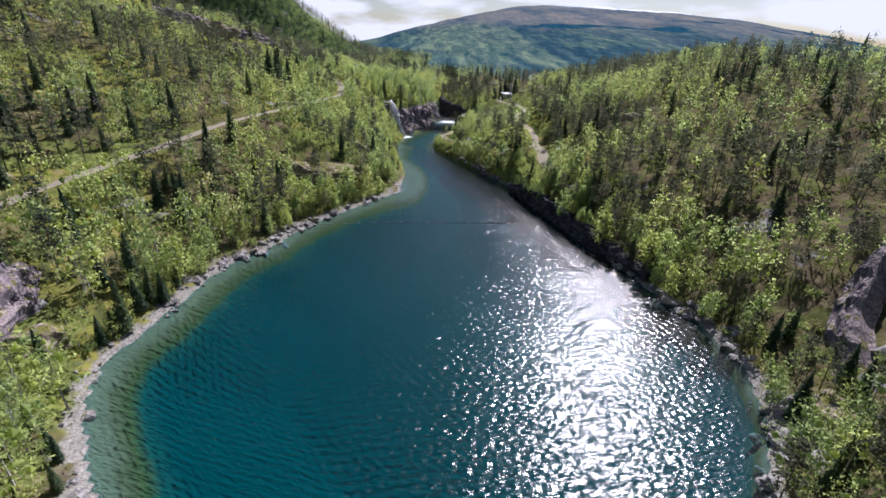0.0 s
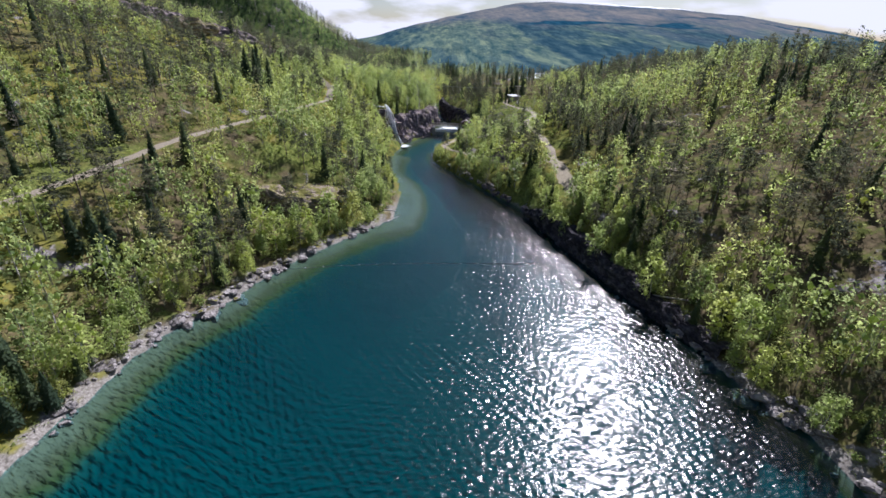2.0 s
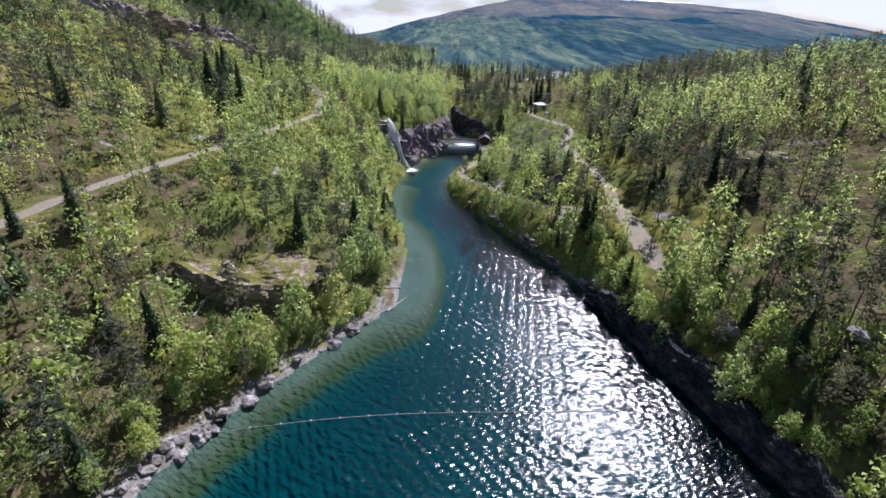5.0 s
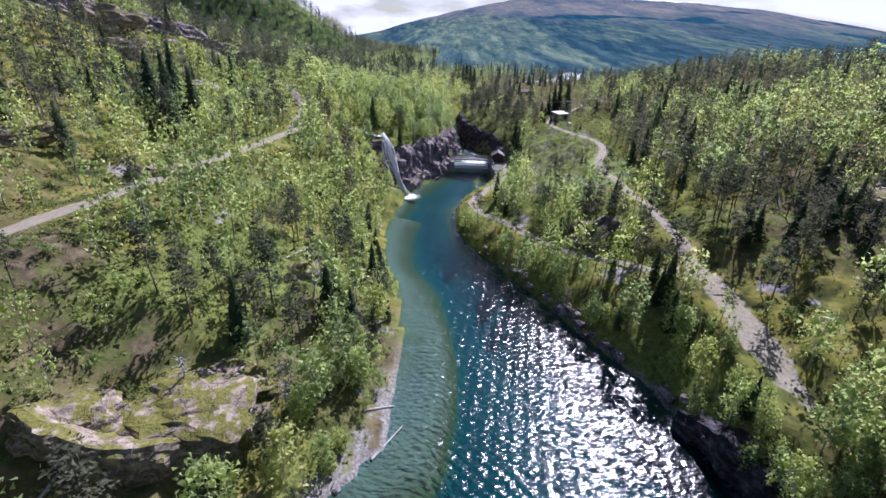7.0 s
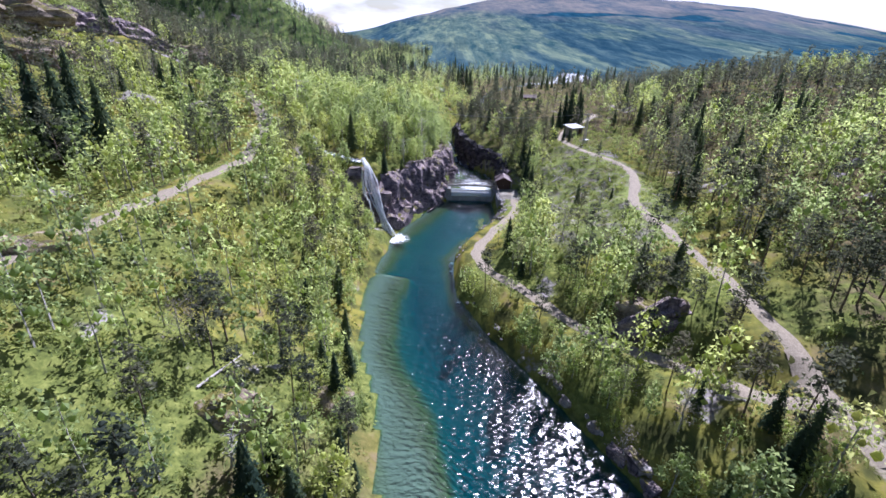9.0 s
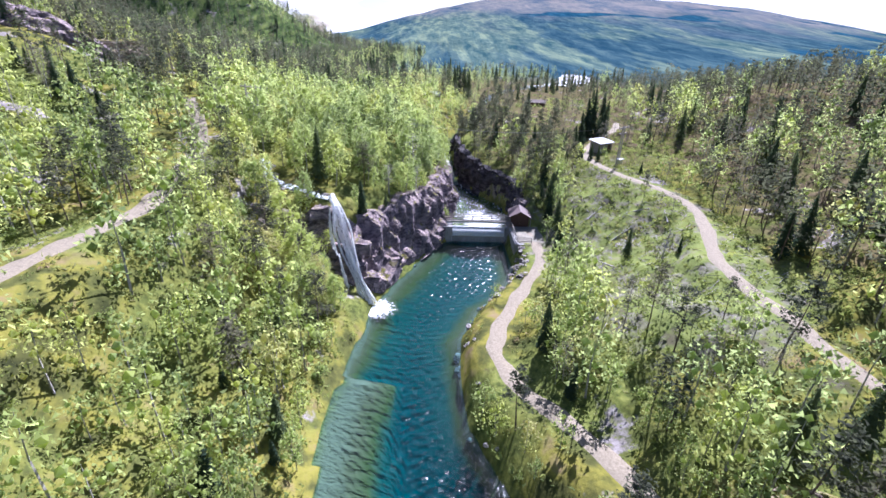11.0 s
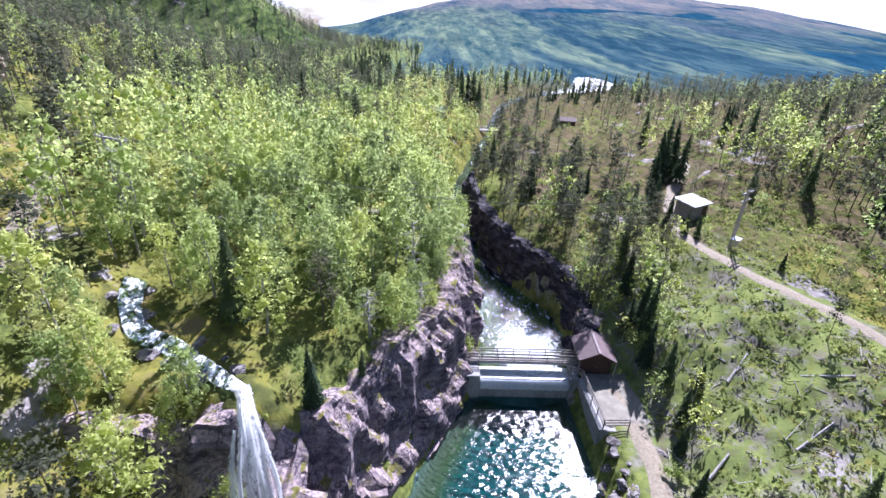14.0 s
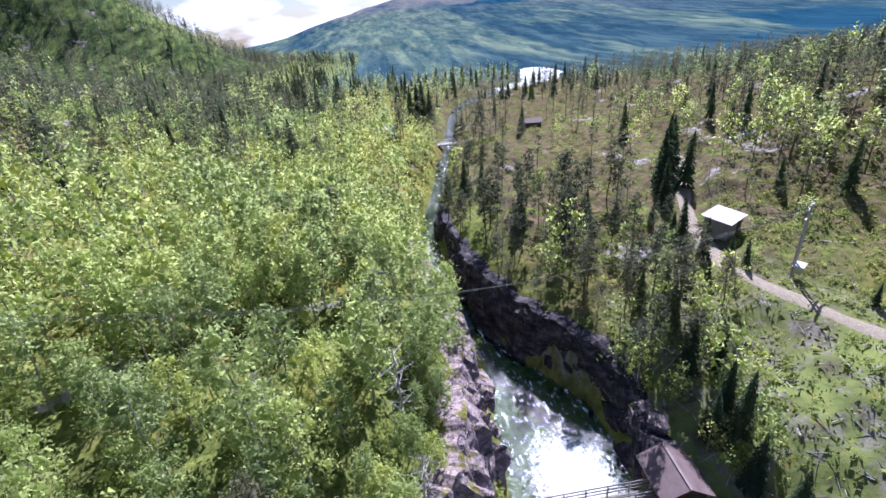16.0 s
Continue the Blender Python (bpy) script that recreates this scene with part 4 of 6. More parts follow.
LONE = [(11.2, 207.5, 1, 0.32), (12.4, 210.2, 1, 0.4), (11.0, 213.4, 0, 0.5), (12.8, 214.8, 1, 0.45), (14.4, 212.2, 0, 0.42), (11.8, 217.6, 1, 0.5), (13.6, 218.8, 0, 0.55), (11.2, 221.6, 1, 0.46), (13.2, 223.2, 1, 0.52), (15.2, 221.4, 0, 0.45), (10.4, 225.6, 0, 0.5), (12.6, 227.4, 1, 0.55), (14.8, 226.6, 1, 0.4), (10.8, 230.4, 0, 0.55), (13.4, 231.6, 1, 0.5), (16.0, 230.8, 0, 0.45), (12.0, 235.0, 1, 0.5), (15.2, 236.0, 1, 0.42), (9.4, 205.0, 4, 0.8), (10.6, 203.0, 1, 0.3), (23.2, 245.4, 1, 0.55), (23.4, 241.6, 1, 0.46), (25.2, 239.6, 1, 0.34), (26.6, 238.6, 1, 0.30), (28.2, 239.6, 0, 0.35), (-24, 190.5, 0, 0.75), (-27, 192, 0, 0.7), (-21.5, 188.5, 0, 0.6), (-29.5, 193, 0, 0.65), (-25.5, 187, 0, 0.8), (-22.6, 192.6, 4, 0.9), (-30, 189, 0, 0.75), (-33, 186, 0, 0.8), (-36, 190, 0, 0.7), (-34, 193.5, 0, 0.65), (-38.5, 194, 0, 0.6), (-31.5, 183, 0, 0.85), (-35.5, 182, 0, 0.8), (-39, 187, 0, 0.6), (-28, 184, 0, 0.85), (-37, 198.5, 0, 0.6), (-39.5, 202, 0, 0.55), (-35, 202, 0, 0.7), (-33.5, 204.5, 4, 1.1), (-26, 182.5, 0, 0.7), (21.0, 247, 1, 0.25), (22.2, 251, 1, 0.28), (20.2, 241, 1, 0.2), (21.6, 238, 1, 0.22), (18.8, 244, 1, 0.24), (30.5, 262, 1, 0.9), (33.0, 266, 1, 0.95), (35.5, 264, 1, 0.85), (37.0, 270, 1, 0.9), (0.5, 353, 1, 1.1), (2.5, 355, 1, 1.15), (-2.0, 354, 1, 1.0), (4.0, 352, 1, 1.05), (76, 388, 0, 1.2), (-61, 176, 1, 1.25), (-63, 180, 1, 1.3), (-59.5, 181, 1, 1.2), (-64.5, 175, 1, 1.25)]
lone = np.concatenate([np.array(LONE), YOUNG])
TX, TY = np.append(TX, lone[:, 0]), np.append(TY, lone[:, 1])
TZ, (TD, TLEFT) = height(TX, TY), shore_info(TX, TY)[:2]
TRING, kind = np.append(TRING, np.zeros(len(lone))), np.append(kind, lone[:, 2].astype(int))
clearing = np.zeros(len(TX))
for cx, cy, rx, ry in ((20, 198, 9, 26), (23, 217, 11, 12), (34, 238, 12, 14), (2, 195, 5, 26), (24, 246, 7, 9)):
    clearing = np.maximum(clearing, 1 - smooth(0.8, 1.15, oval(cx, cy, rx, ry)))
GROW = np.append(GROW * (1 - 0.45 * clearing[:len(GROW)]), lone[:, 3])
GROW = np.where((kind == 1) & (np.arange(len(TX)) < len(TX) - len(lone)), GROW * 0.8, GROW)
TURN = R.uniform(0, 6.283, len(TX))


def plant(index, name):
    crown, leaf, bark, n_near, s_near, n_far, s_far, tall, girth, limbs, start, lift, words, category = KINDS[name]
    ids = np.flatnonzero(kind == index)
    near_first = ids[np.argsort(np.where(TRING[ids] == 0, np.minimum(np.hypot(TX[ids] + 20, 0.6 * (TY[ids] - 218)), TD[ids] + 12 + 0.12 * np.abs(TY[ids] - 110)) + np.where(TY[ids] < 25, 60, 0), 1e6))]
    count = 110 if name == "bare_tree" else 300
    near, rest = near_first[:count], near_first[count:]
    rng = np.random.default_rng(100 + index)
    sets, fine = [], []
    for v in range(4):
        fine.append(crown_mesh("crown", crown(rng, int(n_near * 1.1), s_near * 0.86, tall, name != "bare_tree"), leaf))
    for v in range(5):
        V, Fc = wood(rng, tall, girth, limbs, start, lift)
        sets.append((mesh_from("trunk", V, Fc, [bark]), crown_mesh("crown", crown(rng, int(n_near * 0.62), s_near * 1.25, tall), leaf)))
    for j, i in enumerate(near):
        trunk_mesh, leaf_mesh = sets[j % 5]
        if 172 < TY[i] < 246 and -46 < TX[i] < 24:
            leaf_mesh = fine[j % 4]
        thing = new(name)
        thing.empty_display_size = 0.2
        s = GROW[i]
        thing.matrix_world = pose(TX[i], TY[i], TZ[i], R.uniform(-3, 3), R.uniform(-3, 3), math.degrees(TURN[i])) @ Matrix.Diagonal((s, s, s * R.uniform(0.9, 1.1), 1))
        tagged(thing, words, category, name.replace("_", " ") + "s on the banks")
        for part_name, me in (("trunk" if name != "shrub" else "stem", trunk_mesh), ("crown", leaf_mesh)):
            ob = new(part_name, me)
            ob.parent = thing
    # the rest of the wood, joined
    for ring, share in ((0, 1.0), (1, 0.42)):
        sel = rest[TRING[rest] == ring]
        if not len(sel):
            continue
        n = int(n_far * share) if name != "bare_tree" else int(n_far * share * 0.7)
        picks = [(crown(rng, n, s_far * (1.0, 1.25)[ring], tall, False, ring > 0), *wood(rng, tall, girth * 1.2, 0, sides=3, joints=2 if ring == 0 else 1)) for _ in range(4)]
        V, Fc, mats, tint, base = [], [], [], [], 0
        for v in range(4):
            group = sel[v::4]
            if not len(group):
                continue
            c, wv, wf = picks[v]
            proto = np.concatenate([c, wv])
            faces = np.concatenate([np.arange(len(c)).reshape(-1, 3), wf + len(c)])
            m = np.concatenate([np.zeros(len(c) // 3, int), np.ones(len(wf), int)])
            s, a = GROW[group][:, None], TURN[group][:, None]
            X = (proto[:, 0] * np.cos(a) - proto[:, 1] * np.sin(a)) * s + TX[group][:, None]
            Y = (proto[:, 0] * np.sin(a) + proto[:, 1] * np.cos(a)) * s + TY[group][:, None]
            Z = proto[:, 2] * s + TZ[group][:, None]
            V.append(np.stack([X, Y, Z], -1).reshape(-1, 3))
            Fc.append((faces[None] + (np.arange(len(group)) * len(proto))[:, None, None]).reshape(-1, 3) + base)
            mats.append(np.tile(m, len(group)))
            tint.append(np.repeat(rng.uniform(size=len(group)), len(proto)))
            base += len(group) * len(proto)
        me = mesh_from(name + "s", np.concatenate(V), np.concatenate(Fc), [leaf, bark], np.concatenate(mats))
        me.attributes.new("tint", "FLOAT", "POINT").data.foreach_set("value", np.concatenate(tint).astype(np.float32))
        ob = new(name.replace("_tree", "") + ("_wood", "_far_wood")[ring], me)
        tagged(ob, words.split(" with")[0].split(" on ")[0].split(" still")[0] + " wood covering the slopes", "woods", kind="stuff")


for number, kind_name in enumerate(KINDS):
    plant(number, kind_name)


def undergrowth():
    """Low plants between the trees on both banks: grass tufts, heather and ferns."""
    n = 16000
    x, y = R.uniform(-85, 75, n), R.uniform(15, 262, n)
    d, left, wet, level = shore_info(x, y)
    keep = ~wet & (d > 0.8) & (d < 62)
    for line, half in ((ROAD, 1.9), (UPPER_TRACK, 1.5), (LOWER_TRACK, 1.5), (STREAM, 1.6), (SCREE, 2.8)):
        keep &= from_line(x, y, line)[0] > half
    keep &= (waves(x, y, 14, 77) + R.normal(0, 0.5, n)) > -0.55
    keep &= ~((np.abs(x - 7.5) < 3.2) & (np.abs(y - 215) < 7))
    x, y = x[keep], y[keep]
    z = height(x, y)
    m = len(x)
    blades = 7
    a = R.uniform(0, 6.283, (m, blades))
    l = R.uniform(0.15, 0.42, (m, blades)) * R.uniform(0.6, 1.3, (m, 1))
    off = R.normal(0, 0.36, (m, blades, 2))
    base = np.stack([x[:, None] + off[..., 0], y[:, None] + off[..., 1], np.repeat(z[:, None], blades, 1) - 0.06], -1)
    side = np.stack([-np.sin(a), np.cos(a), 0 * a], -1) * (0.05 + 0.16 * l[..., None])
    tip = base + np.stack([np.cos(a) * l, np.sin(a) * l, l * 0.55], -1)
    V = np.stack([base - side, base + side, tip], 2).reshape(-1, 3)
    me = mesh_from("undergrowth", V, np.arange(len(V)).reshape(-1, 3), [GRASS])
    me.attributes.new("tint", "FLOAT", "POINT").data.foreach_set("value", np.repeat(R.uniform(size=m), blades * 3).astype(np.float32))
    tagged(new("undergrowth", me), "low grass, heather and ferns between the trees", "undergrowth", kind="stuff")


def scrub():
    """Waist-high heather, bilberry and young birch that covers the open ground in clumps."""
    n = 26500
    x, y = R.uniform(-75, 72, n), R.uniform(14, 285, n)
    x[:6500], y[:6500] = R.uniform(5, 48, 6500), R.uniform(165, 255, 6500)
    x[6500:12000], y[6500:12000] = R.uniform(-64, -14, 5500), R.uniform(95, 200, 5500)
    d, left, wet, level = shore_info(x, y)
    keep = ~wet & (d > 0.7) & (d < 66)
    for line, half in ((ROAD, 2.1), (UPPER_TRACK, 1.7), (LOWER_TRACK, 1.7), (STREAM, 1.9), (SCREE, 3.0)):
        keep &= from_line(x, y, line)[0] > half
    keep &= (waves(x, y, 11, 78) + 0.5 * waves(x, y, 4.5, 79) + R.normal(0, 0.45, n)) > -0.25
    keep &= ~((np.abs(x - 7.0) < 4.4) & (np.abs(y - 214) < 8.5))
    keep &= np.hypot((x + 19) / 5, (y - 194.5) / 5.5) > 1
    x, y = x[keep], y[keep]
    m, leaves = len(x), 12
    r = R.uniform(0.22, 0.85, m) ** 1.3 * 1.15
    z = height(x, y)
    e = np.eye(3)
    core = np.array([(a * e[0], b * e[1], 0.9 * e[2]) for a in (1, -1) for b in (1, -1)])
    spin = R.uniform(0, 6.283, m)
    core = np.repeat(core[None], m, 0) * R.uniform(0.6, 1.0, (m, 4, 3, 1))
    way = R.normal(size=(m, leaves, 1, 3))
    way /= np.linalg.norm(way, axis=-1, keepdims=True)
    way[..., 2] = np.abs(way[..., 2])
    leaf = way * R.uniform(0.55, 1.25, (m, leaves, 1, 1)) + R.normal(0, 0.19, (m, leaves, 3, 3))
    T = np.concatenate([core * 0.45, leaf], 1)
    c, w = np.cos(spin)[:, None, None], np.sin(spin)[:, None, None]
    T = np.stack([T[..., 0] * c - T[..., 1] * w, T[..., 0] * w + T[..., 1] * c, T[..., 2] * 0.85], -1)
    V = (T * r[:, None, None, None] + np.stack([x, y, z - 0.05], 1)[:, None, None]).reshape(-1, 3)
    me = mesh_from("scrub", V, np.arange(len(V)).reshape(-1, 3), [HEATH_LEAF])
    me.attributes.new("tint", "FLOAT", "POINT").data.foreach_set("value", np.repeat(R.uniform(size=m), (4 + leaves) * 3).astype(np.float32))
    tagged(new("scrub", me), "clumps of heather, bilberry and young birch", "scrub", kind="stuff")


def brushwood():
    """Dry sticks and felled branches strewn over the clearing."""
    V, F = [], []
    for _ in range(420):
        x, y = R.uniform(10, 34), R.uniform(178, 236)
        l, a, lift = R.uniform(0.5, 2.2), R.uniform(0, 6.283), R.uniform(0.0, 0.25)
        if from_line(np.array([x]), np.array([y]), UPPER_TRACK)[0][0] < 1.8:
            continue
        bx, by = x + l * math.cos(a), y + l * math.sin(a)
        v, f = tube((x, y, z_at(x, y) + 0.08), (bx, by, z_at(bx, by) + 0.1 + lift), 0.045, 0.02, 3)
        k = len(V)
        V += v
        F += [tuple(i + k for i in t) for t in f]
    tagged(new("brushwood", mesh_from("brushwood", V, F, [DEADWOOD])), "pale dry sticks strewn over the clearing", "brushwood", kind="stuff")


undergrowth()
scrub()
brushwood()

# ---- rock ----


def part(name, bm, material, parent=None, label="", smooth_shade=False):
    """Links a bmesh as one mesh object, under a thing or a part when one is given."""
    me = bpy.data.meshes.new(name)
    bmesh.ops.recalc_face_normals(bm, faces=bm.faces)
    bm.to_mesh(me)
    bm.free()
    me.materials.append(material)
    if smooth_shade:
        me.polygons.foreach_set("use_smooth", np.ones(len(me.polygons), bool))
    ob = new(name, me)
    if parent:
        ob.parent = parent
    if label:
        ob["label"] = label
    return ob


def box(size, m=None, bevel=0.0):
    bm = bmesh.new()
    bmesh.ops.create_cube(bm, size=1, matrix=Matrix.Diagonal((*size, 1)))
    if bevel:
        bmesh.ops.bevel(bm, geom=list(bm.edges), offset=bevel, segments=1, affect="EDGES")
    if m is not None:
        bm.transform(m)
    return bm


def rod(a, b, ra, rb=None, sides=8):
    bm = bmesh.new()
    V, F = tube(a, b, ra, ra if rb is None else rb, sides)
    vs = [bm.verts.new(v) for v in V]
    for f in F:
        bm.faces.new([vs[i] for i in f])
    bm.faces.new(vs[:sides])
    bm.faces.new(vs[sides:])
    return bm


def cliff(name, base, tops, lean, out, label, seed, cap=3.2, rows=22, step=0.7, side=1, foot=-1.2, rock=None, free=False):
    """A rock wall along a line at its foot, leaning back by lean at the top, with ledges and a cap that runs into the slope."""
    pts = np.array(base, float)
    s = np.concatenate([[0], np.cumsum(np.hypot(*np.diff(pts.T)))])
    u = np.arange(0, s[-1] + step / 2, step)
    x, y = np.interp(u, s, pts[:, 0]), np.interp(u, s, pts[:, 1])
    for _ in range(3):
        x[1:-1], y[1:-1] = (x[:-2] + 2 * x[1:-1] + x[2:]) / 4, (y[:-2] + 2 * y[1:-1] + y[2:]) / 4
    top, back = np.interp(u, s, tops), np.interp(u, s, lean)
    # no higher than the land behind the edge
    tx, ty = np.gradient(x), np.gradient(y)
    n = np.hypot(tx, ty)
    rim = height(x - side * ty / n * (back + 1.2), y + side * tx / n * (back + 1.2))
    top = top if free else np.minimum(top, rim + 0.5)
    top = top + (0.6 * waves(u, u * 0.3, 7.5, int(seed) + 70) + 0.22 * waves(u, u * 0.3, 2.6, int(seed) + 71)) * 0.8
    ledge = 1 + 0.35 * waves(u, u * 0.2, 6, int(seed) + 72)
    nx, ny = side * ty / n, -side * tx / n               # towards the open side
    foot = np.interp(u, s, foot) if np.ndim(foot) else foot
    grow = np.minimum(1, (top - foot) / 8)
    V = []
    for r in range(rows + 5):
        f = min(1.0, r / rows)
        z = foot + (top - foot) * f
        stair = (np.floor(f * 2.2 * ledge) + smooth(0.72, 1.0, f * 2.2 * ledge % 1)) / (2.2 * ledge)
        stair = f + (stair - f) * (1 - smooth(0.82, 1.0, f))
        inward = back * (0.35 * f ** 1.3 + 0.65 * stair) + 0.9 * (stair - f) * grow - out
        if r > rows:
            g = (r - rows) / 5
            inward = inward + cap * g
        px, py = x - nx * inward, y - ny * inward
        if r > rows:
            g = (r - rows) / 5
            z = top + 0.25 - g * 0.3
            z = z + (height(px, py) - 0.25 - z) * g ** 1.5
        amp = 1.0 if r <= rows else 0.3
        bulge = np.array([0.6 * noise.fractal((a * 0.11, b * 0.11, c * 0.08 + seed), 1.1, 2.1, 3) + 0.30 * noise.cell((a * 0.26 + seed + c * 0.10, b * 0.26 + c * 0.08, c * 0.06)) + 0.12 * noise.cell((a * 0.55 + c * 0.22, b * 0.55 - c * 0.1, c * 0.22 + seed)) + 0.06 * noise.cell((a * 1.1 + c * 0.3, b * 1.1, c * 0.8)) + 0.12 * noise.fractal((a * 0.9, b * 0.9, c * 0.5 + seed), 0.8, 2.1, 4) for a, b, c in zip(px, py, z)])
        V.append(np.stack([px + nx * bulge * 1.0 * amp, py + ny * bulge * 1.0 * amp, z + (0.45 if r <= rows else 0.2) * bulge * (r > 2)], 1))
    V = np.concatenate(V)
    ob = new(name, mesh_from(name, V, grid_faces(len(u), rows + 5), [rock or CLIFF]))
    return tagged(ob, label, "cliff", kind="structure")


cliff("cliff_fall", [(-38, 197.4), (-32, 198.0), (-27, 197.6), (-23.6, 196.0), (-20.8, 195.8), (-18.4, 196.0), (-16.2, 198.8), (-13.8, 204.4), (-10.5, 211.4), (-7.6, 216.4), (-6.4, 219), (-5.2, 226), (-4.2, 239), (-6.4, 250), (-8.2, 262)], [12.5, 12, 11.6, 11.8, 11.8, 11.2, 10.6, 10.6, 10.8, 10.2, 9.8, 10.2, 10.8, 12, 12], [3, 3.5, 4.5, 6.2, 6.8, 6.4, 5.6, 4.8, 4.4, 4.0, 3.6, 3.4, 2.6, 2.0, 1.8], 0.3, "dark purplish rock cliff beside the waterfall and gorge", 3.0, rows=40, step=0.4)
cliff("cliff_gorge", [(5.4, 221), (6.2, 226), (5.8, 231), (3.6, 236), (1.0, 240), (-2.4, 247), (-4.4, 256), (-4.8, 264), (-3.8, 276)], [4.6, 6.3, 7.4, 7.9, 8.2, 8.7, 9.0, 8.9, 8.3], [1.4, 1.5, 1.8, 1.8, 1.6, 1.6, 1.6, 1.6, 1.6], 1.0, "shaded gorge wall of dark broken rock", 9.0, side=-1, step=0.5, rows=26, rock=SHADED_ROCK)
cliff("cliff_shore", [(34.6, 70), (33.2, 75), (31.2, 80), (28.2, 87.5), (24.9, 99), (22.6, 107), (20.4, 114), (18.0, 122)], [1.4, 3.4, 4.6, 5.2, 5.4, 4.6, 4.4, 2.0], [0.8, 0.9, 0.9, 1.0, 1.0, 1.0, 1.0, 0.9], 0.5, "dark undercut rock wall along the shore", 14.0, side=-1, rows=18, step=0.5, rock=SHADED_ROCK)


def crag(name, line, rise, lean, label, seed, side=1, rock=None):
    """A bare rock step standing out of the hillside."""
    feet = [z_at(x, y) - 0.6 for x, y in line]
    return cliff(name, line, [f + r + 0.6 for f, r in zip(feet, rise)], lean, 0.2, label, seed, rows=14, step=0.5, side=side, foot=feet, free=True, rock=rock)


crag("cliff_crag", [(-124, 214), (-114, 220), (-104, 229), (-97, 236), (-88, 243), (-80, 247)], [2, 5, 6, 5, 4.5, 2], [2, 3.5, 4, 4, 3.5, 2], "grey bare rock slabs high on the hillside", 21.0)
crag("cliff_near_crag", [(-49.5, 39), (-50.5, 44), (-52, 50), (-55, 56)], [1.5, 5.5, 6.0, 2], [1, 1.8, 2, 1.5], "pale split rock face above the shore", 25.0)
crag("cliff_dark_crag", [(45.5, 43), (48.5, 49), (53, 54), (60, 58.5), (68, 60)], [1.5, 4.5, 6, 6, 2], [1, 1.4, 1.6, 1.6, 1.2], "tall shaded rock face among the trees", 29.0, side=-1)
crag("cliff_track_rock", [(12.6, 156.8), (15.4, 154.9), (18.8, 154.4), (21.4, 156)], [1.2, 3.4, 3.6, 1.2], [0.6, 0.9, 0.9, 0.6], "brown rock face beside the track", 33.0)
crag("cliff_knob_step", [(-40.5, 110.6), (-36, 109.4), (-31, 109.8), (-27.6, 111.2), (-24.4, 114.0)], [0.8, 2.6, 2.8, 2.6, 0.8], [0.6, 0.8, 0.8, 0.8, 0.6], "dark rock step below the mossy knob", 37.0, rock=KNOB)


def blocks(line, count, lo, hi, zmax, seed):
    """Split blocks standing proud of the cliff."""
    pts = np.array(line, float)
    s = np.concatenate([[0], np.cumsum(np.hypot(*np.diff(pts.T)))])
    rng = np.random.default_rng(seed)
    meshes = []
    for k in range(5):
        bm = bmesh.new()
        bmesh.ops.create_cube(bm, size=1.0)
        bmesh.ops.subdivide_edges(bm, edges=bm.edges, cuts=2, use_grid_fill=True)
        for v in bm.verts:
            p = v.co * 1.7 + Vector((k * 5.3, seed, 0))
            v.co += Vector((noise.noise(p), noise.noise(p + Vector((9, 0, 0))), noise.noise(p + Vector((0, 9, 0))))) * 0.28
        me = bpy.data.meshes.new("cliff_block")
        bm.to_mesh(me)
        bm.free()
        me.materials.append(CLIFF)
        meshes.append(me)
    for _ in range(count):
        u = rng.uniform(0, s[-1])
        x, y = np.interp(u, s, pts[:, 0]), np.interp(u, s, pts[:, 1])
        i = min(len(pts) - 2, int(np.searchsorted(s, u)) - 1 if u > 0 else 0)
        way = pts[i + 1] - pts[i]
        turn = math.degrees(math.atan2(way[1], way[0]))
        size, f = rng.uniform(lo, hi), rng.uniform(0, 1)
        nx, ny = way[1] / np.hypot(*way), -way[0] / np.hypot(*way)
        back = 0.3 + f * zmax[2]
        ob = new("cliff_block", meshes[int(rng.integers(0, 5))])
        ob.matrix_world = pose(x - nx * back, y - ny * back, zmax[0] + f * (zmax[1] - zmax[0]), rng.uniform(-8, 8), rng.uniform(-8, 8), turn + rng.uniform(-14, 14)) @ Matrix.Diagonal((size * rng.uniform(0.8, 1.8), size * 0.9, size * rng.uniform(0.6, 1.5), 1))
        tagged(ob, "split block of dark purplish rock in the cliff", "rock", "cliff blocks")


blocks([(-24, 196.0), (-20.8, 195.8), (-18.4, 196.0)], 7, 1.2, 2.2, (1.0, 7.0, 3.2), 5)
blocks([(3.4, 236), (5.6, 231), (6.0, 226), (5.2, 221.5)], 6, 1.2, 2.2, (2.0, 5.0, 2.0), 7)
blocks([(8.6, 144), (14, 133.5), (18.2, 124)], 12, 0.8, 1.8, (-0.2, 1.2, 0.6), 8)


def stone_mesh(seed, flat):
    bm = bmesh.new()
    bmesh.ops.create_icosphere(bm, subdivisions=2, radius=0.5)
    for v in bm.verts:
        p = v.co * 2.2 + Vector((seed * 7.1, seed * 3.3, 0))
        v.co *= 1 + 0.30 * noise.noise(p) + 0.28 * noise.cell(p * 1.1)
        v.co.z *= flat
    me = bpy.data.meshes.new("boulder")
    bm.to_mesh(me)
    bm.free()
    me.materials.append(ROCK)
    return me


STONES = [stone_mesh(i, f) for i, f in enumerate((0.45, 0.6, 0.75, 0.5, 0.65, 0.38))]


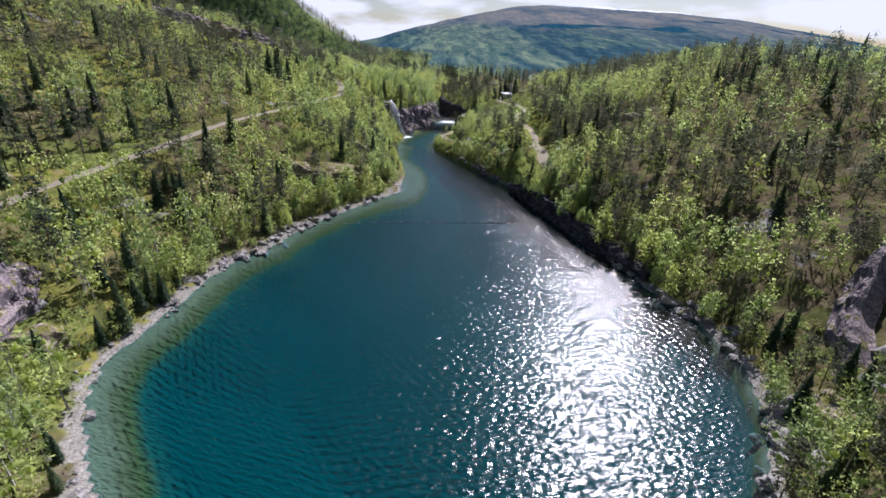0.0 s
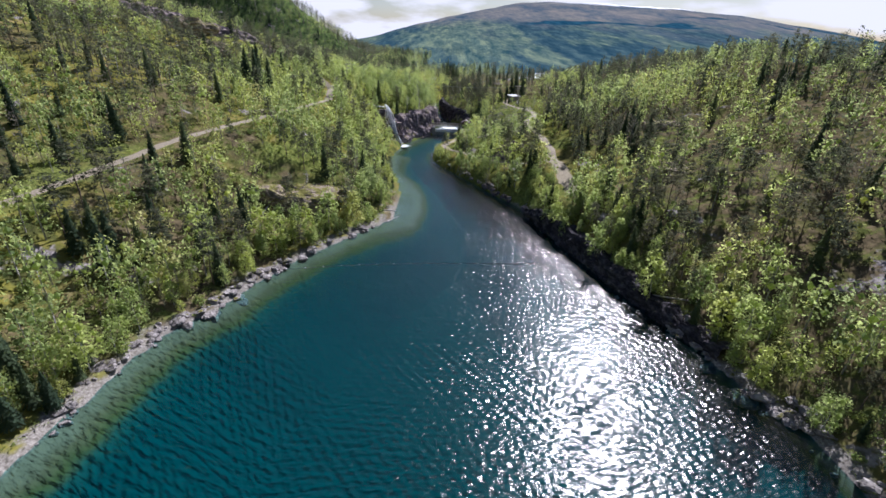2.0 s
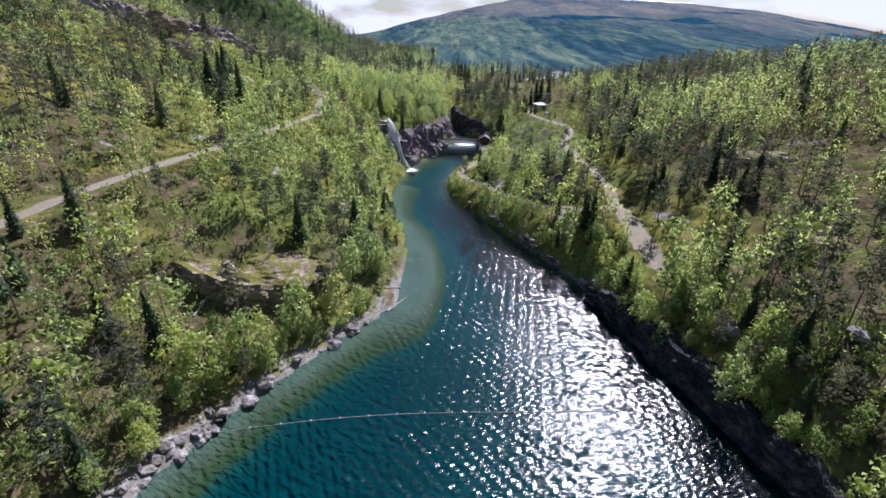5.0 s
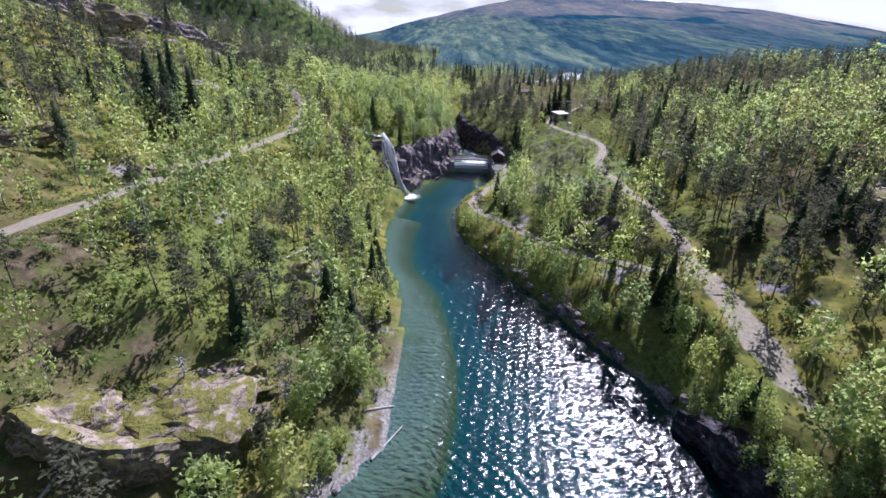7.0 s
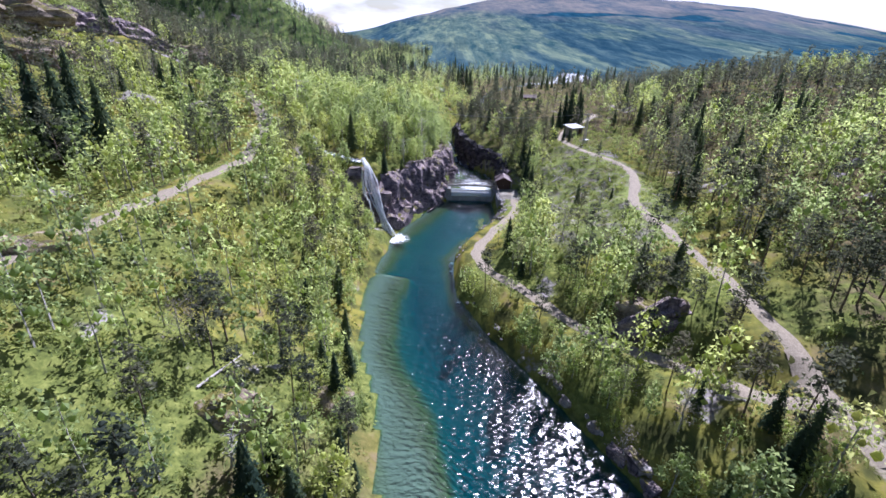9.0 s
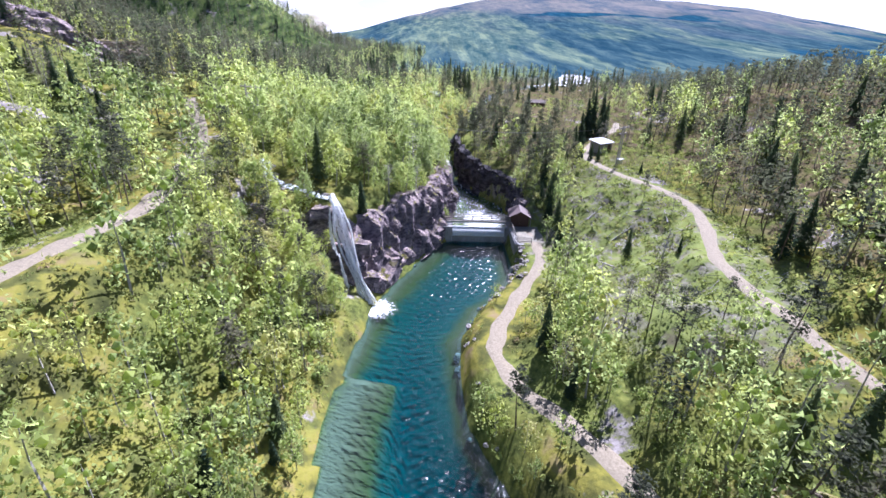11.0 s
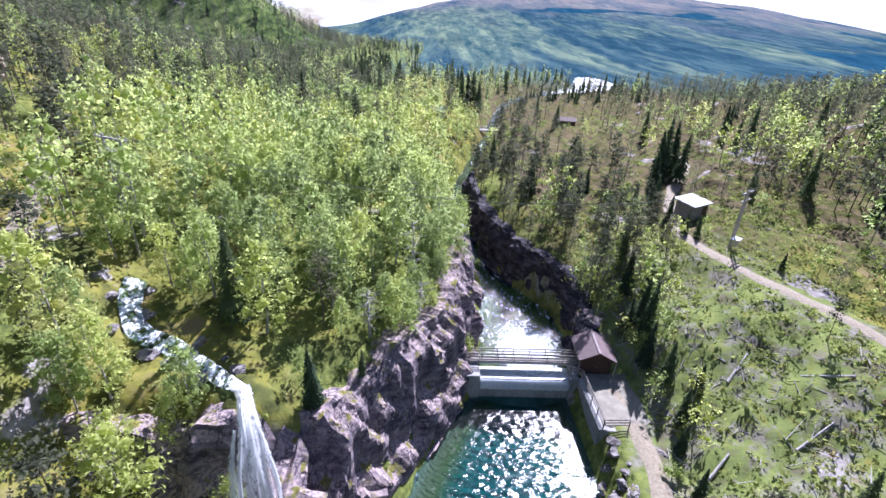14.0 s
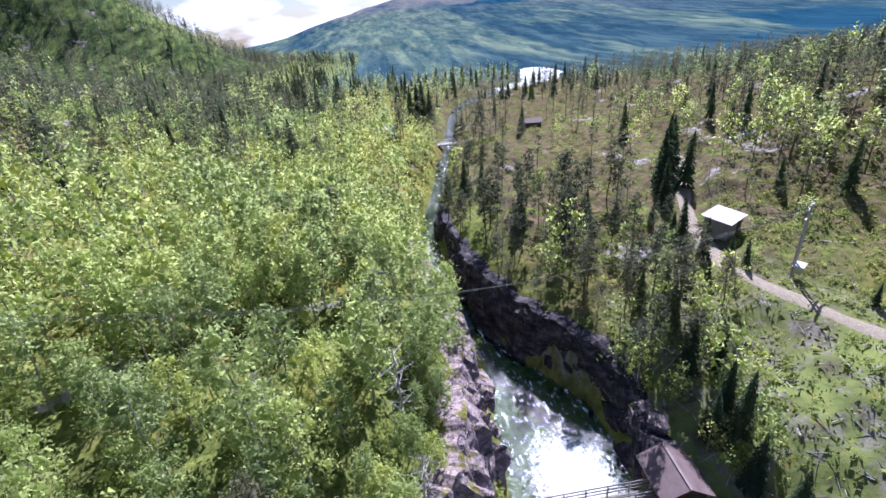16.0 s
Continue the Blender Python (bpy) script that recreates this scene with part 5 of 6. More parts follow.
def boulder(x, y, size, label="grey angular boulder at the water's edge", group="boulders on the shore", sink=0.25):
    z = max(z_at(x, y), -0.6)
    ob = new("boulder", STONES[R.integers(0, 6)])
    ob.matrix_world = pose(x, y, z + size * (0.3 - sink), R.uniform(-14, 14), R.uniform(-14, 14), R.uniform(0, 360)) @ Matrix.Diagonal((size * R.uniform(0.8, 1.5), size, size * R.uniform(0.8, 1.2), 1))
    return tagged(ob, label, "boulder", group)


def shore_stones(line, y0, y1, count, lo, hi, inland, big=0.25):
    sign = -1 if line is LEFT_SHORE else 1
    for _ in range(count):
        y = R.uniform(y0, y1)
        x = np.interp(y, *zip(*line)) + sign * R.uniform(-0.7, inland)
        boulder(float(x), float(y), float(lo + (hi - lo) * R.uniform() ** (1 / big * 0.8)))


shore_stones(LEFT_SHORE, 24, 62, 36, 0.35, 1.5, 2.2)
shore_stones(LEFT_SHORE, 62, 92, 85, 0.35, 1.7, 2.0, 0.5)
shore_stones(LEFT_SHORE, 92, 116, 24, 0.4, 2.2, 1.8)
shore_stones(RIGHT_SHORE, 24, 62, 40, 0.4, 2.0, 3.2)
shore_stones(RIGHT_SHORE, 58, 80, 46, 0.4, 2.4, 3.0, 0.5)
shore_stones(RIGHT_SHORE, 84, 142, 50, 0.3, 1.3, 1.2, 0.5)
shore_stones(RIGHT_SHORE, 140, 192, 34, 0.4, 1.5, 1.4)
shore_stones(RIGHT_SHORE, 193, 209, 52, 0.4, 1.3, 2.4, 0.6)
for x, y, size, words in ((-52, 50, 3, "pale weathered rock above the shore"), (-33.8, 77.6, 3.4, "flat pale rock slab at the waterline"), (-31.6, 82.5, 2.8, "flat pale rock slab at the waterline"), (-35.8, 74.8, 2.6, "brown block of rock at the waterline"), (37, 31, 4, "light grey broken rock outcrop"), (36.5, 35.5, 3.4, "light grey broken rock outcrop"), (38.6, 39, 2.6, "light grey broken rock outcrop"), (47, 39, 4.5, "light grey broken rock outcrop"), (51, 43, 3.6, "light grey broken rock outcrop"), (-36, 113, 2.5, "dark fallen rock below the knob"), (40, 100, 3, "mossy rock among the trees"), (30, 105, 3, "mossy rock among the trees"), (60, 185, 3, "mossy rock among the trees"), (9.8, 207.5, 0.9, "white stone beside the track")):
    boulder(x, y, size, words, "outcrops", 0.42)



def dome(name, x, y, rx, ry, rise, turn, label, seed):
    """A broad knob of bare rock with ledges and moss on top."""
    bm = bmesh.new()
    bmesh.ops.create_icosphere(bm, subdivisions=4, radius=1.0)
    for v in bm.verts:
        p = v.co.copy()
        q = Vector((p.x * rx, p.y * ry, p.z * rise))
        k = 1 + 0.26 * noise.fractal(q * 0.3 + Vector((seed, 0, 0)), 1.0, 2.1, 5) + 0.14 * noise.cell(q * Vector((0.35, 0.35, 0.9)) + Vector((seed, seed, 0)))
        v.co = Vector((q.x * k, q.y * k, (abs(p.z) ** 0.85 * (1 if p.z > 0 else -1)) * rise * k))
    ob = part(name, bm, KNOB, None)
    ob.matrix_world = pose(x, y, z_at(x, y) - 0.3 * rise, 0, 0, turn)
    return tagged(ob, label, "rock", "rock knobs")


for x, y, rx, ry, rise, turn, label in ((-31.5, 117.5, 9.0, 6.0, 1.5, -12, "low rocky knob with moss and pale ledges"), (-37.5, 112.6, 4.5, 2.6, 1.6, 15, "dark rock step below the knob"), (-48, 44, 4, 3, 2.5, 30, "pale rock face above the shore"), (42, 37, 5, 3, 2, 60, "light rock outcrop close to the water"), (18, 157, 4.2, 2.2, 2.4, -20, "brown rock face beside the track"), (-72, 146, 9, 4, 2.2, 40, "grey rock slab on the hillside"), (-112, 225, 14, 5, 4.0, 20, "grey rock slab on the hillside"), (-85, 250, 9, 4, 3.2, 35, "grey rock slab on the hillside"), (-128, 180, 16, 6, 4.5, 25, "grey rock slab on the hillside"), (-19, 146, 3, 2, 1.8, 10, "dark rock step at the shore"), (-27, 141, 4, 2.2, 1.6, 5, "dark rock step among the birches"), (-50, 151, 5, 2.4, 2.0, 15, "dark rock step below the road"), (-95, 210, 10, 5, 3, 30, "grey rock slab on the hillside"), (48, 118, 6, 4, 1.8, 40, "mossy rock among sparse pines"), (58, 150, 6, 4, 1.6, 10, "mossy rock among sparse pines")):
    dome("rock_knob", x, y, rx, ry, rise, turn, label, x * 0.37)

# ---- falls and weir ----


def falls(name, path, widths, label, seed, lift=0.35):
    """Falling water as a ruffled sheet down a path."""
    pts = np.array(path, float)
    n = 40
    u = np.linspace(0, len(pts) - 1, n)
    P = np.stack([np.interp(u, range(len(pts)), pts[:, k]) for k in range(3)], 1)
    for _ in range(4):
        P[1:-1] = (P[:-2] + 2 * P[1:-1] + P[2:]) / 4
    W = np.interp(u, range(len(pts)), widths)
    t = np.gradient(P, axis=0)
    sx, sy = -t[:, 1], t[:, 0]
    l = np.hypot(sx, sy)
    sx, sy = sx / l, sy / l
    rows = []
    for k in range(9):
        f = k / 8 * 2 - 1
        ruff = 0.22 * waves(u * 3 + k * 2.1, u * 0 + k * 1.7, 5, seed)
        bow = lift * (1 - f * f) + ruff
        rows.append(np.stack([P[:, 0] + sx * W * f - sy * 0 + bow * 0.5, P[:, 1] + sy * W * f - bow * 0.8, P[:, 2] + bow * 0.4], 1))
    V = np.stack(rows, 1).reshape(-1, 3)
    me = mesh_from(name, V, grid_faces(9, n), [FALLS], flat=False)
    rim = np.tile(np.linspace(-1, 1, 9) ** 2, n).astype(np.float32)
    me.attributes.new("edge", "FLOAT", "POINT").data.foreach_set("value", rim)
    ob = new(name, me)
    return tagged(ob, label, "waterfall", kind="structure")


FALL_LINE = [(-24.5, 203.8, 13.0), (-23.3, 201.0, 12.2), (-22.1, 198.6, 9.8), (-20.9, 196.7, 6.8), (-19.6, 195.2, 3.6), (-18.0, 194.0, 0.1)]
FANS = (0.5, 0.8, 1.2, 1.0, 0.8, 1.2)
for k, (shift, width, drift) in enumerate(((-0.75, 0.26, 0.30), (-0.35, 0.42, 0.12), (0.05, 0.52, 0.0), (0.40, 0.40, -0.10), (0.72, 0.24, 0.22))):
    rows = [(x + shift * f + drift * math.sin(i * 1.9 + k), y + shift * f * 0.45, z + 0.14 * (k % 3)) for i, ((x, y, z), f) in enumerate(zip(FALL_LINE, FANS))]
    falls("water_fall_%d" % (k + 1), rows, [width * f for f in (0.8, 0.9, 1.05, 0.95, 0.8, 1.3)], "white strand of the waterfall over the dark cliff", 51 + k, 0.3)
falls("water_fall_6", [(-24.2, 201.0, 12.0), (-24.0, 199.2, 10.2), (-23.5, 197.8, 8.2), (-22.6, 196.7, 6.6)], [0.12, 0.28, 0.34, 0.2], "thin lace of water beside the waterfall", 58)
falls("water_fall_7", [(-22.4, 196.8, 6.8), (-21.8, 195.6, 5.0), (-21.0, 194.5, 2.6), (-20.2, 193.7, 0.1)], [0.2, 0.24, 0.32, 0.5], "thin strand of the waterfall over rock", 59)
falls("water_fall_side", [(-24.6, 196.2, 5.4), (-24.4, 194.8, 3.8), (-24.2, 193.9, 1.6), (-24.1, 193.5, 0.2)], [0.3, 0.5, 0.55, 0.7], "small side fall behind the boulder", 53)
falls("water_cascade", [(-8.2, 263.5, 7.0), (-7.6, 259, 5.6), (-6.2, 254, 4.2), (-5.0, 249, 2.6), (-4.4, 246, 2.1)], [1.2, 1.2, 1.3, 1.3, 1.2], "white cascade at the head of the pool", 54)


def patch(name, cx, cy, rx, ry, z, material, label, seed, turn=0.0):
    """A ragged sheet of foam lying on the water."""
    n, rings = 40, 6
    a = np.linspace(0, 2 * math.pi, n, endpoint=False)
    edge = 1 + 0.22 * waves(np.cos(a) * 6, np.sin(a) * 6, 7, seed)
    V, F = [(cx, cy, z)], []
    for r in [0.02] + list(range(1, rings + 1)):
        px, py = rx * edge * np.cos(a) * r / rings, ry * edge * np.sin(a) * r / rings
        for qx, qy in zip(px, py):
            V.append((cx + qx * math.cos(turn) - qy * math.sin(turn), cy + qx * math.sin(turn) + qy * math.cos(turn), z))
    for r in range(rings):
        for i in range(n):
            j = (i + 1) % n
            F.append((1 + r * n + i, 1 + (r + 1) * n + i, 1 + (r + 1) * n + j, 1 + r * n + j))
    ob = new(name, mesh_from(name, np.array(V), np.array(F), [material], flat=False))
    return tagged(ob, label, "water", kind="structure")




def froth_material(name, cx, cy, rx, ry):
    """White bubbles, thick in the middle and torn at the rim; clear elsewhere."""
    n = Nodes(name)
    pos = n.geo.outputs["Position"]
    dx = n.math("DIVIDE", n.math("SUBTRACT", n.axis(pos, "X"), float(cx)), float(rx))
    dy = n.math("DIVIDE", n.math("SUBTRACT", n.axis(pos, "Y"), float(cy)), float(ry))
    away = n.math("SQRT", n.math("ADD", n.math("MULTIPLY", dx, dx), n.math("MULTIPLY", dy, dy)))
    torn = n.noise(1.8, 8, 0.75)
    thick = n.math("SUBTRACT", n.math("ADD", torn, 0.42), n.math("MULTIPLY", away, 0.62))
    fine = n.noise(3.0, 6, 0.7)
    white = n.surface(n.ramp(fine, (0.3, (0.50, 0.58, 0.60)), (0.6, (0.90, 0.92, 0.92))), 0.55, n.bump(fine, 0.9, 0.25))
    clear = n.add("ShaderNodeBsdfTransparent")
    mix = n.add("ShaderNodeMixShader")
    n.link(n.step(thick, 0.50, 0.74), mix.inputs[0])
    n.link(clear.outputs[0], mix.inputs[1])
    n.link(white, mix.inputs[2])
    return n.done(mix.outputs[0])


patch("water_foam", -16.0, 191.6, 6.5, 5.5, 0.07, froth_material("fall_foam", -17.2, 193.4, 4.6, 4.2), "white foam where the waterfall strikes the lake", 61)
patch("water_froth", 0.2, 224.6, 5.6, 6.2, 2.25, froth_material("weir_froth", 0.2, 222.8, 6.6, 8.5), "boiling white water just above the weir", 62)
ribbon("water_stream", STREAM, 0.85, BROOK, "white stream tumbling down to the waterfall", 0.42, 0.6, 7, 0.45, seed=5)
for x, y, size in ((-26.2, 206.8, 1.2), (-28.6, 205.6, 1.4), (-30.2, 209.3, 1.0), (-31.4, 207.0, 1.3), (-33.2, 207.6, 1.5), (-33.9, 209.9, 0.9), (-36.4, 208.6, 1.3), (-35.3, 211.4, 1.2), (-38.2, 211.8, 1.1), (-36.4, 214.0, 1.0), (-27.6, 207.9, 0.7), (-32.4, 208.3, 0.6)):
    boulder(x, y, size, "dark wet rock in the stream bed", "stream rocks", 0.3)

weir = new("weir")
weir.location = (-0.8, 218, 0)
tagged(weir, "low concrete weir with water spilling over it", "weir")
part("crest", box((10.6, 1.9, 4.2), Matrix.Translation((0, 0.2, -0.02)), 0.06), CONCRETE, weir)
part("pier", box((2.4, 2.8, 5.0), Matrix.Translation((-6.2, 0.4, 0.55)), 0.05), CONCRETE, weir)
part("pier", box((1.3, 2.8, 5.0), Matrix.Translation((5.85, 0.6, 0.55)), 0.05), CONCRETE, weir)
bm = bmesh.new()
prof = [(1.6, 2.24), (0.2, 2.23), (-0.3, 2.22), (-0.72, 2.17), (-0.86, 1.95), (-0.90, 1.6), (-0.93, 1.25)]
cols = []
for i in range(41):
    x = -4.9 + 10.0 * i / 40
    cols.append([bm.verts.new((x, y - 0.05 * math.sin(i * 1.9 + k) * (k > 2), z)) for k, (y, z) in enumerate(prof)])
for a, b in zip(cols, cols[1:]):
    for k in range(len(prof) - 1):
        bm.faces.new((a[k], b[k], b[k + 1], a[k + 1]))


def spill_material():
    """A smooth thin sheet of water over the crest, the bright sky's reflection painted in as pale colour."""
    n = Nodes("spilling_water")
    grain = n.noise(1.6, 5, 0.6, squash=(3.0, 0.5, 0.5))
    colour = n.ramp(grain, (0.3, (0.72, 0.76, 0.75)), (0.6, (0.90, 0.92, 0.92)))
    sheet = n.surface(colour, 0.25, n.bump(grain, 0.4, 0.05), spec=0.5)
    lit = n.add("ShaderNodeBsdfTranslucent")
    lit.inputs[0].default_value = (0.94, 0.96, 0.96, 1)
    both = n.add("ShaderNodeMixShader")
    both.inputs[0].default_value = 0.5
    n.link(sheet, both.inputs[1])
    n.link(lit.outputs[0], both.inputs[2])
    return n.done(both.outputs[0])


SPILL = spill_material()
part("spilling_sheet", bm, SPILL, weir, "pale sheet of spilling water", True)

bridge = new("footbridge")
bridge.location = (-1.0, 219.5, 3.35)
tagged(bridge, "narrow plank footbridge with railings over the weir", "footbridge")
for y in (-0.3, 0.3):
    part("beam", box((13.0, 0.16, 0.3), Matrix.Translation((0, y, -0.16)), 0.01), GALVANISED, bridge, "steel beam")
for i in range(52):
    part("plank", box((0.22, 0.95, 0.06), Matrix.Translation((-6.4 + i * 0.25, R.uniform(-0.02, 0.02), 0.03)), 0.006), WOOD_GREY, bridge)
for y in (-0.46, 0.46):
    for i in range(8):
        part("post", box((0.09, 0.09, 1.15), Matrix.Translation((-6.3 + i * 1.8, y, 0.55)), 0.006), WOOD_GREY, bridge)
    for z in (0.38, 0.74, 1.10):
        part("rail", box((13.0, 0.05, 0.14), Matrix.Translation((0, y - 0.06 * (1 if y < 0 else -1), z)), 0.006), WOOD_GREY, bridge)

wall = new("retaining_wall")
wall.location = (5.2, 214, 0)
tagged(wall, "concrete retaining wall beside the weir pool", "wall")
part("wall_face", box((0.8, 8.0, 5.0), Matrix.Translation((0, 0, 0.55)), 0.04), CONCRETE, wall)
part("wall_return", box((2.6, 0.7, 4.9), Matrix.Translation((1.3, -3.7, 0.5)), 0.04), CONCRETE, wall)
part("wall_return", box((1.6, 0.7, 4.9), Matrix.Translation((-0.4, 3.3, 0.5)), 0.04), CONCRETE, wall)
guard = new("guard_rail")
guard.location = (5.2, 214, 3.05)
tagged(guard, "grey wooden guard rail along the retaining wall", "railing")
runs = [((-1.2, 3.6), (-0.05, 3.1)), ((-0.05, 3.1), (0.0, -3.85)), ((0.0, -3.85), (2.5, -3.75))]
for (ax, ay), (bx, by) in runs:
    length = math.hypot(bx - ax, by - ay)
    turn = math.degrees(math.atan2(by - ay, bx - ax))
    for k in range(int(length / 1.6) + 1):
        f = k / max(1, int(length / 1.6))
        part("post", box((0.09, 0.09, 1.1), Matrix.Translation((ax + (bx - ax) * f, ay + (by - ay) * f, 0.52)), 0.006), WOOD_GREY, guard)
    for z in (0.36, 0.70, 1.04):
        part("rail", box((length, 0.05, 0.13), Matrix.Translation(((ax + bx) / 2, (ay + by) / 2, z)) @ pose(0, 0, 0, 0, 0, turn) @ Matrix.Translation((0, 0.06, 0)), 0.006), WOOD_GREY, guard)


def ground_pad(name, x0, x1, y0, y1, z, material, label):
    bm = bmesh.new()
    nx, ny = 10, 16
    vs = []
    for j in range(ny + 1):
        for i in range(nx + 1):
            x, y = x0 + (x1 - x0) * i / nx, y0 + (y1 - y0) * j / ny
            rim = i in (0, nx) or j in (0, ny)
            vs.append(bm.verts.new((x + (R.uniform(-0.25, 0.25) if rim else 0), y + (R.uniform(-0.25, 0.25) if rim else 0), z + 0.04 * math.sin(x * 2 + y) - (0.12 if rim else 0))))
    for j in range(ny):
        for i in range(nx):
            k = j * (nx + 1) + i
            bm.faces.new((vs[k], vs[k + 1], vs[k + nx + 2], vs[k + nx + 1]))
    return tagged(part(name, bm, material, None, "", True), label, "ground", kind="structure")


ground_pad("ground_forecourt", 5.5, 10.2, 210.6, 218.2, 3.12, DUST, "gravel forecourt in front of the gate hut")

# ---- gate hut ----


def gable_roof(length, width, rise, over, thick):
    """Two roof slabs with the ridge along y."""
    out = []
    for side in (-1, 1):
        bm = bmesh.new()
        w = width / 2 + over
        drop = rise * w / (width / 2)
        pts = [(0, 0), (side * w, -drop), (side * w, -drop + thick), (0, thick)]
        a = [bm.verts.new((x, -length / 2 - over, z)) for x, z in pts]
        b = [bm.verts.new((x, length / 2 + over, z)) for x, z in pts]
        bm.faces.new(a)
        bm.faces.new(b)
        for i in range(4):
            j = (i + 1) % 4
            bm.faces.new((a[i], a[j], b[j], b[i]))
        out.append(bm)
    return out


hut = new("gate_hut")
hut.matrix_world = pose(6.9, 219.6, 3.0, 0, 0, -4)
tagged(hut, "small dark brown wooden hut with a gabled roof", "hut")
HW, HL, HH, HR = 3.2, 3.4, 2.15, 0.85
bm = box((HW, HL, HH), Matrix.Translation((0, 0, HH / 2)))
part("body", bm, WOOD_BROWN, hut)
for y in (-HL / 2, HL / 2):
    bm = bmesh.new()
    tri = [(-HW / 2, HH), (HW / 2, HH), (0, HH + HR)]
    a = [bm.verts.new((x, y - 0.04, z)) for x, z in tri]
    b = [bm.verts.new((x, y + 0.04, z)) for x, z in tri]
    bm.faces.new(a), bm.faces.new(b)
    for i in range(3):
        bm.faces.new((a[i], a[(i + 1) % 3], b[(i + 1) % 3], b[i]))
    part("gable", bm, WOOD_BROWN, hut)
for k in range(16):
    part("board", box((0.17, 0.03, HH), Matrix.Translation((-HW / 2 + 0.1 + k * 0.2, -HL / 2 - 0.018, HH / 2)), 0.004), WOOD_BROWN, hut)
for k in range(17):
    part("board", box((0.03, 0.17, HH), Matrix.Translation((-HW / 2 - 0.018, -HL / 2 + 0.1 + k * 0.2, HH / 2)), 0.004), WOOD_BROWN, hut)
for bm in gable_roof(HL, HW, HR, 0.45, 0.09):
    bm.transform(Matrix.Translation((0, 0, HH + HR + 0.02)))
    part("roof_slope", bm, ROOF_BROWN, hut, "brown roof slope")
part("ridge_cap", box((0.24, HL + 1.0, 0.06), Matrix.Translation((0, 0, HH + HR + 0.12)), 0.02), ROOF_BROWN, hut)
for x in (-1.85, 1.85):
    part("fascia", box((0.06, HL + 0.9, 0.16), Matrix.Translation((x * 1.1, 0, HH - 0.24)), 0.01), WOOD_GREY, hut)
door = part("door", box((0.9, 0.06, 1.9), Matrix.Translation((0.35, -HL / 2 - 0.06, 0.95)), 0.01), WOOD_BROWN, hut)
part("handle", box((0.04, 0.06, 0.14), Matrix.Translation((0.05, -HL / 2 - 0.11, 1.0)), 0.01), GALVANISED, door, "steel door handle")
for x in (-1.35, 1.35):
    part("corner_post", box((0.12, 0.12, HH), Matrix.Translation((x * 1.42, -HL / 2 - 0.35, HH / 2)), 0.01), WOOD_GREY, hut, "pale porch post")

# ---- shed with a pale roof, far cabins ----


def cabin(x, y, turn, length, width, wall_h, rise, roof_mat, wall_mat, label, base=None, windows=2):
    thing = new("cabin")
    thing.matrix_world = pose(x, y, (z_at(x, y) if base is None else base) - 0.1, 0, 0, turn)
    tagged(thing, label, "cabin")
    part("wall", box((width, length, wall_h), Matrix.Translation((0, 0, wall_h / 2))), wall_mat, thing)
    for yy in (-length / 2 + 0.02, length / 2 - 0.02):
        bm = bmesh.new()
        tri = [(-width / 2, wall_h), (width / 2, wall_h), (0, wall_h + rise)]
        a = [bm.verts.new((px, yy - 0.04, pz)) for px, pz in tri]
        b = [bm.verts.new((px, yy + 0.04, pz)) for px, pz in tri]
        bm.faces.new(a), bm.faces.new(b)
        for i in range(3):
            bm.faces.new((a[i], a[(i + 1) % 3], b[(i + 1) % 3], b[i]))
        part("gable", bm, wall_mat, thing)
    for bm in gable_roof(length, width, rise, 0.4, 0.1):
        bm.transform(Matrix.Translation((0, 0, wall_h + rise + 0.02)))
        part("roof_slope", bm, roof_mat, thing)
    for k in range(windows):
        win = part("window", box((0.8, 0.06, 0.7), Matrix.Translation((-width / 4 + k * width / 2, -length / 2 - 0.03, wall_h * 0.6)), 0.01), WOOD_GREY, thing, "pale window frame")
        part("pane", box((0.66, 0.03, 0.56), Matrix.Translation((-width / 4 + k * width / 2, -length / 2 - 0.06, wall_h * 0.6))), DARK, win)
    return thing


shed = new("shed")
shed.matrix_world = pose(29.7, 247.0, z_at(29.7, 247.0) - 0.05, 0, 0, 31)
tagged(shed, "grey wooden shed with a pale flat metal roof", "shed")
part("body", box((4.1, 3.0, 2.3), Matrix.Translation((0, 0, 1.15))), WOOD_GREY, shed)
for k in range(20):
    part("board", box((0.17, 0.03, 2.2), Matrix.Translation((-1.96 + k * 0.206, -1.52, 1.1)), 0.004), WOOD_GREY, shed)
part("roof", box((4.9, 3.8, 0.12), Matrix.Translation((0, 0, 2.55)) @ pose(0, 0, 0, 7, 0, 0), 0.02), ROOF_GREY, shed, "pale grey metal roof")
part("door", box((1.1, 0.06, 1.9), Matrix.Translation((1.0, -1.56, 0.95)), 0.01), WOOD_BROWN, shed)
cabin(30, 327, 80, 5.5, 3.6, 1.9, 0.8, WOOD_BROWN, WOOD_BROWN, "low dark brown wooden cabin among the far pines")
cabin(-11, 322, 75, 5, 3.6, 2.2, 1.1, ROOF_GREY, WOOD_GREY, "small grey cabin beside the river")

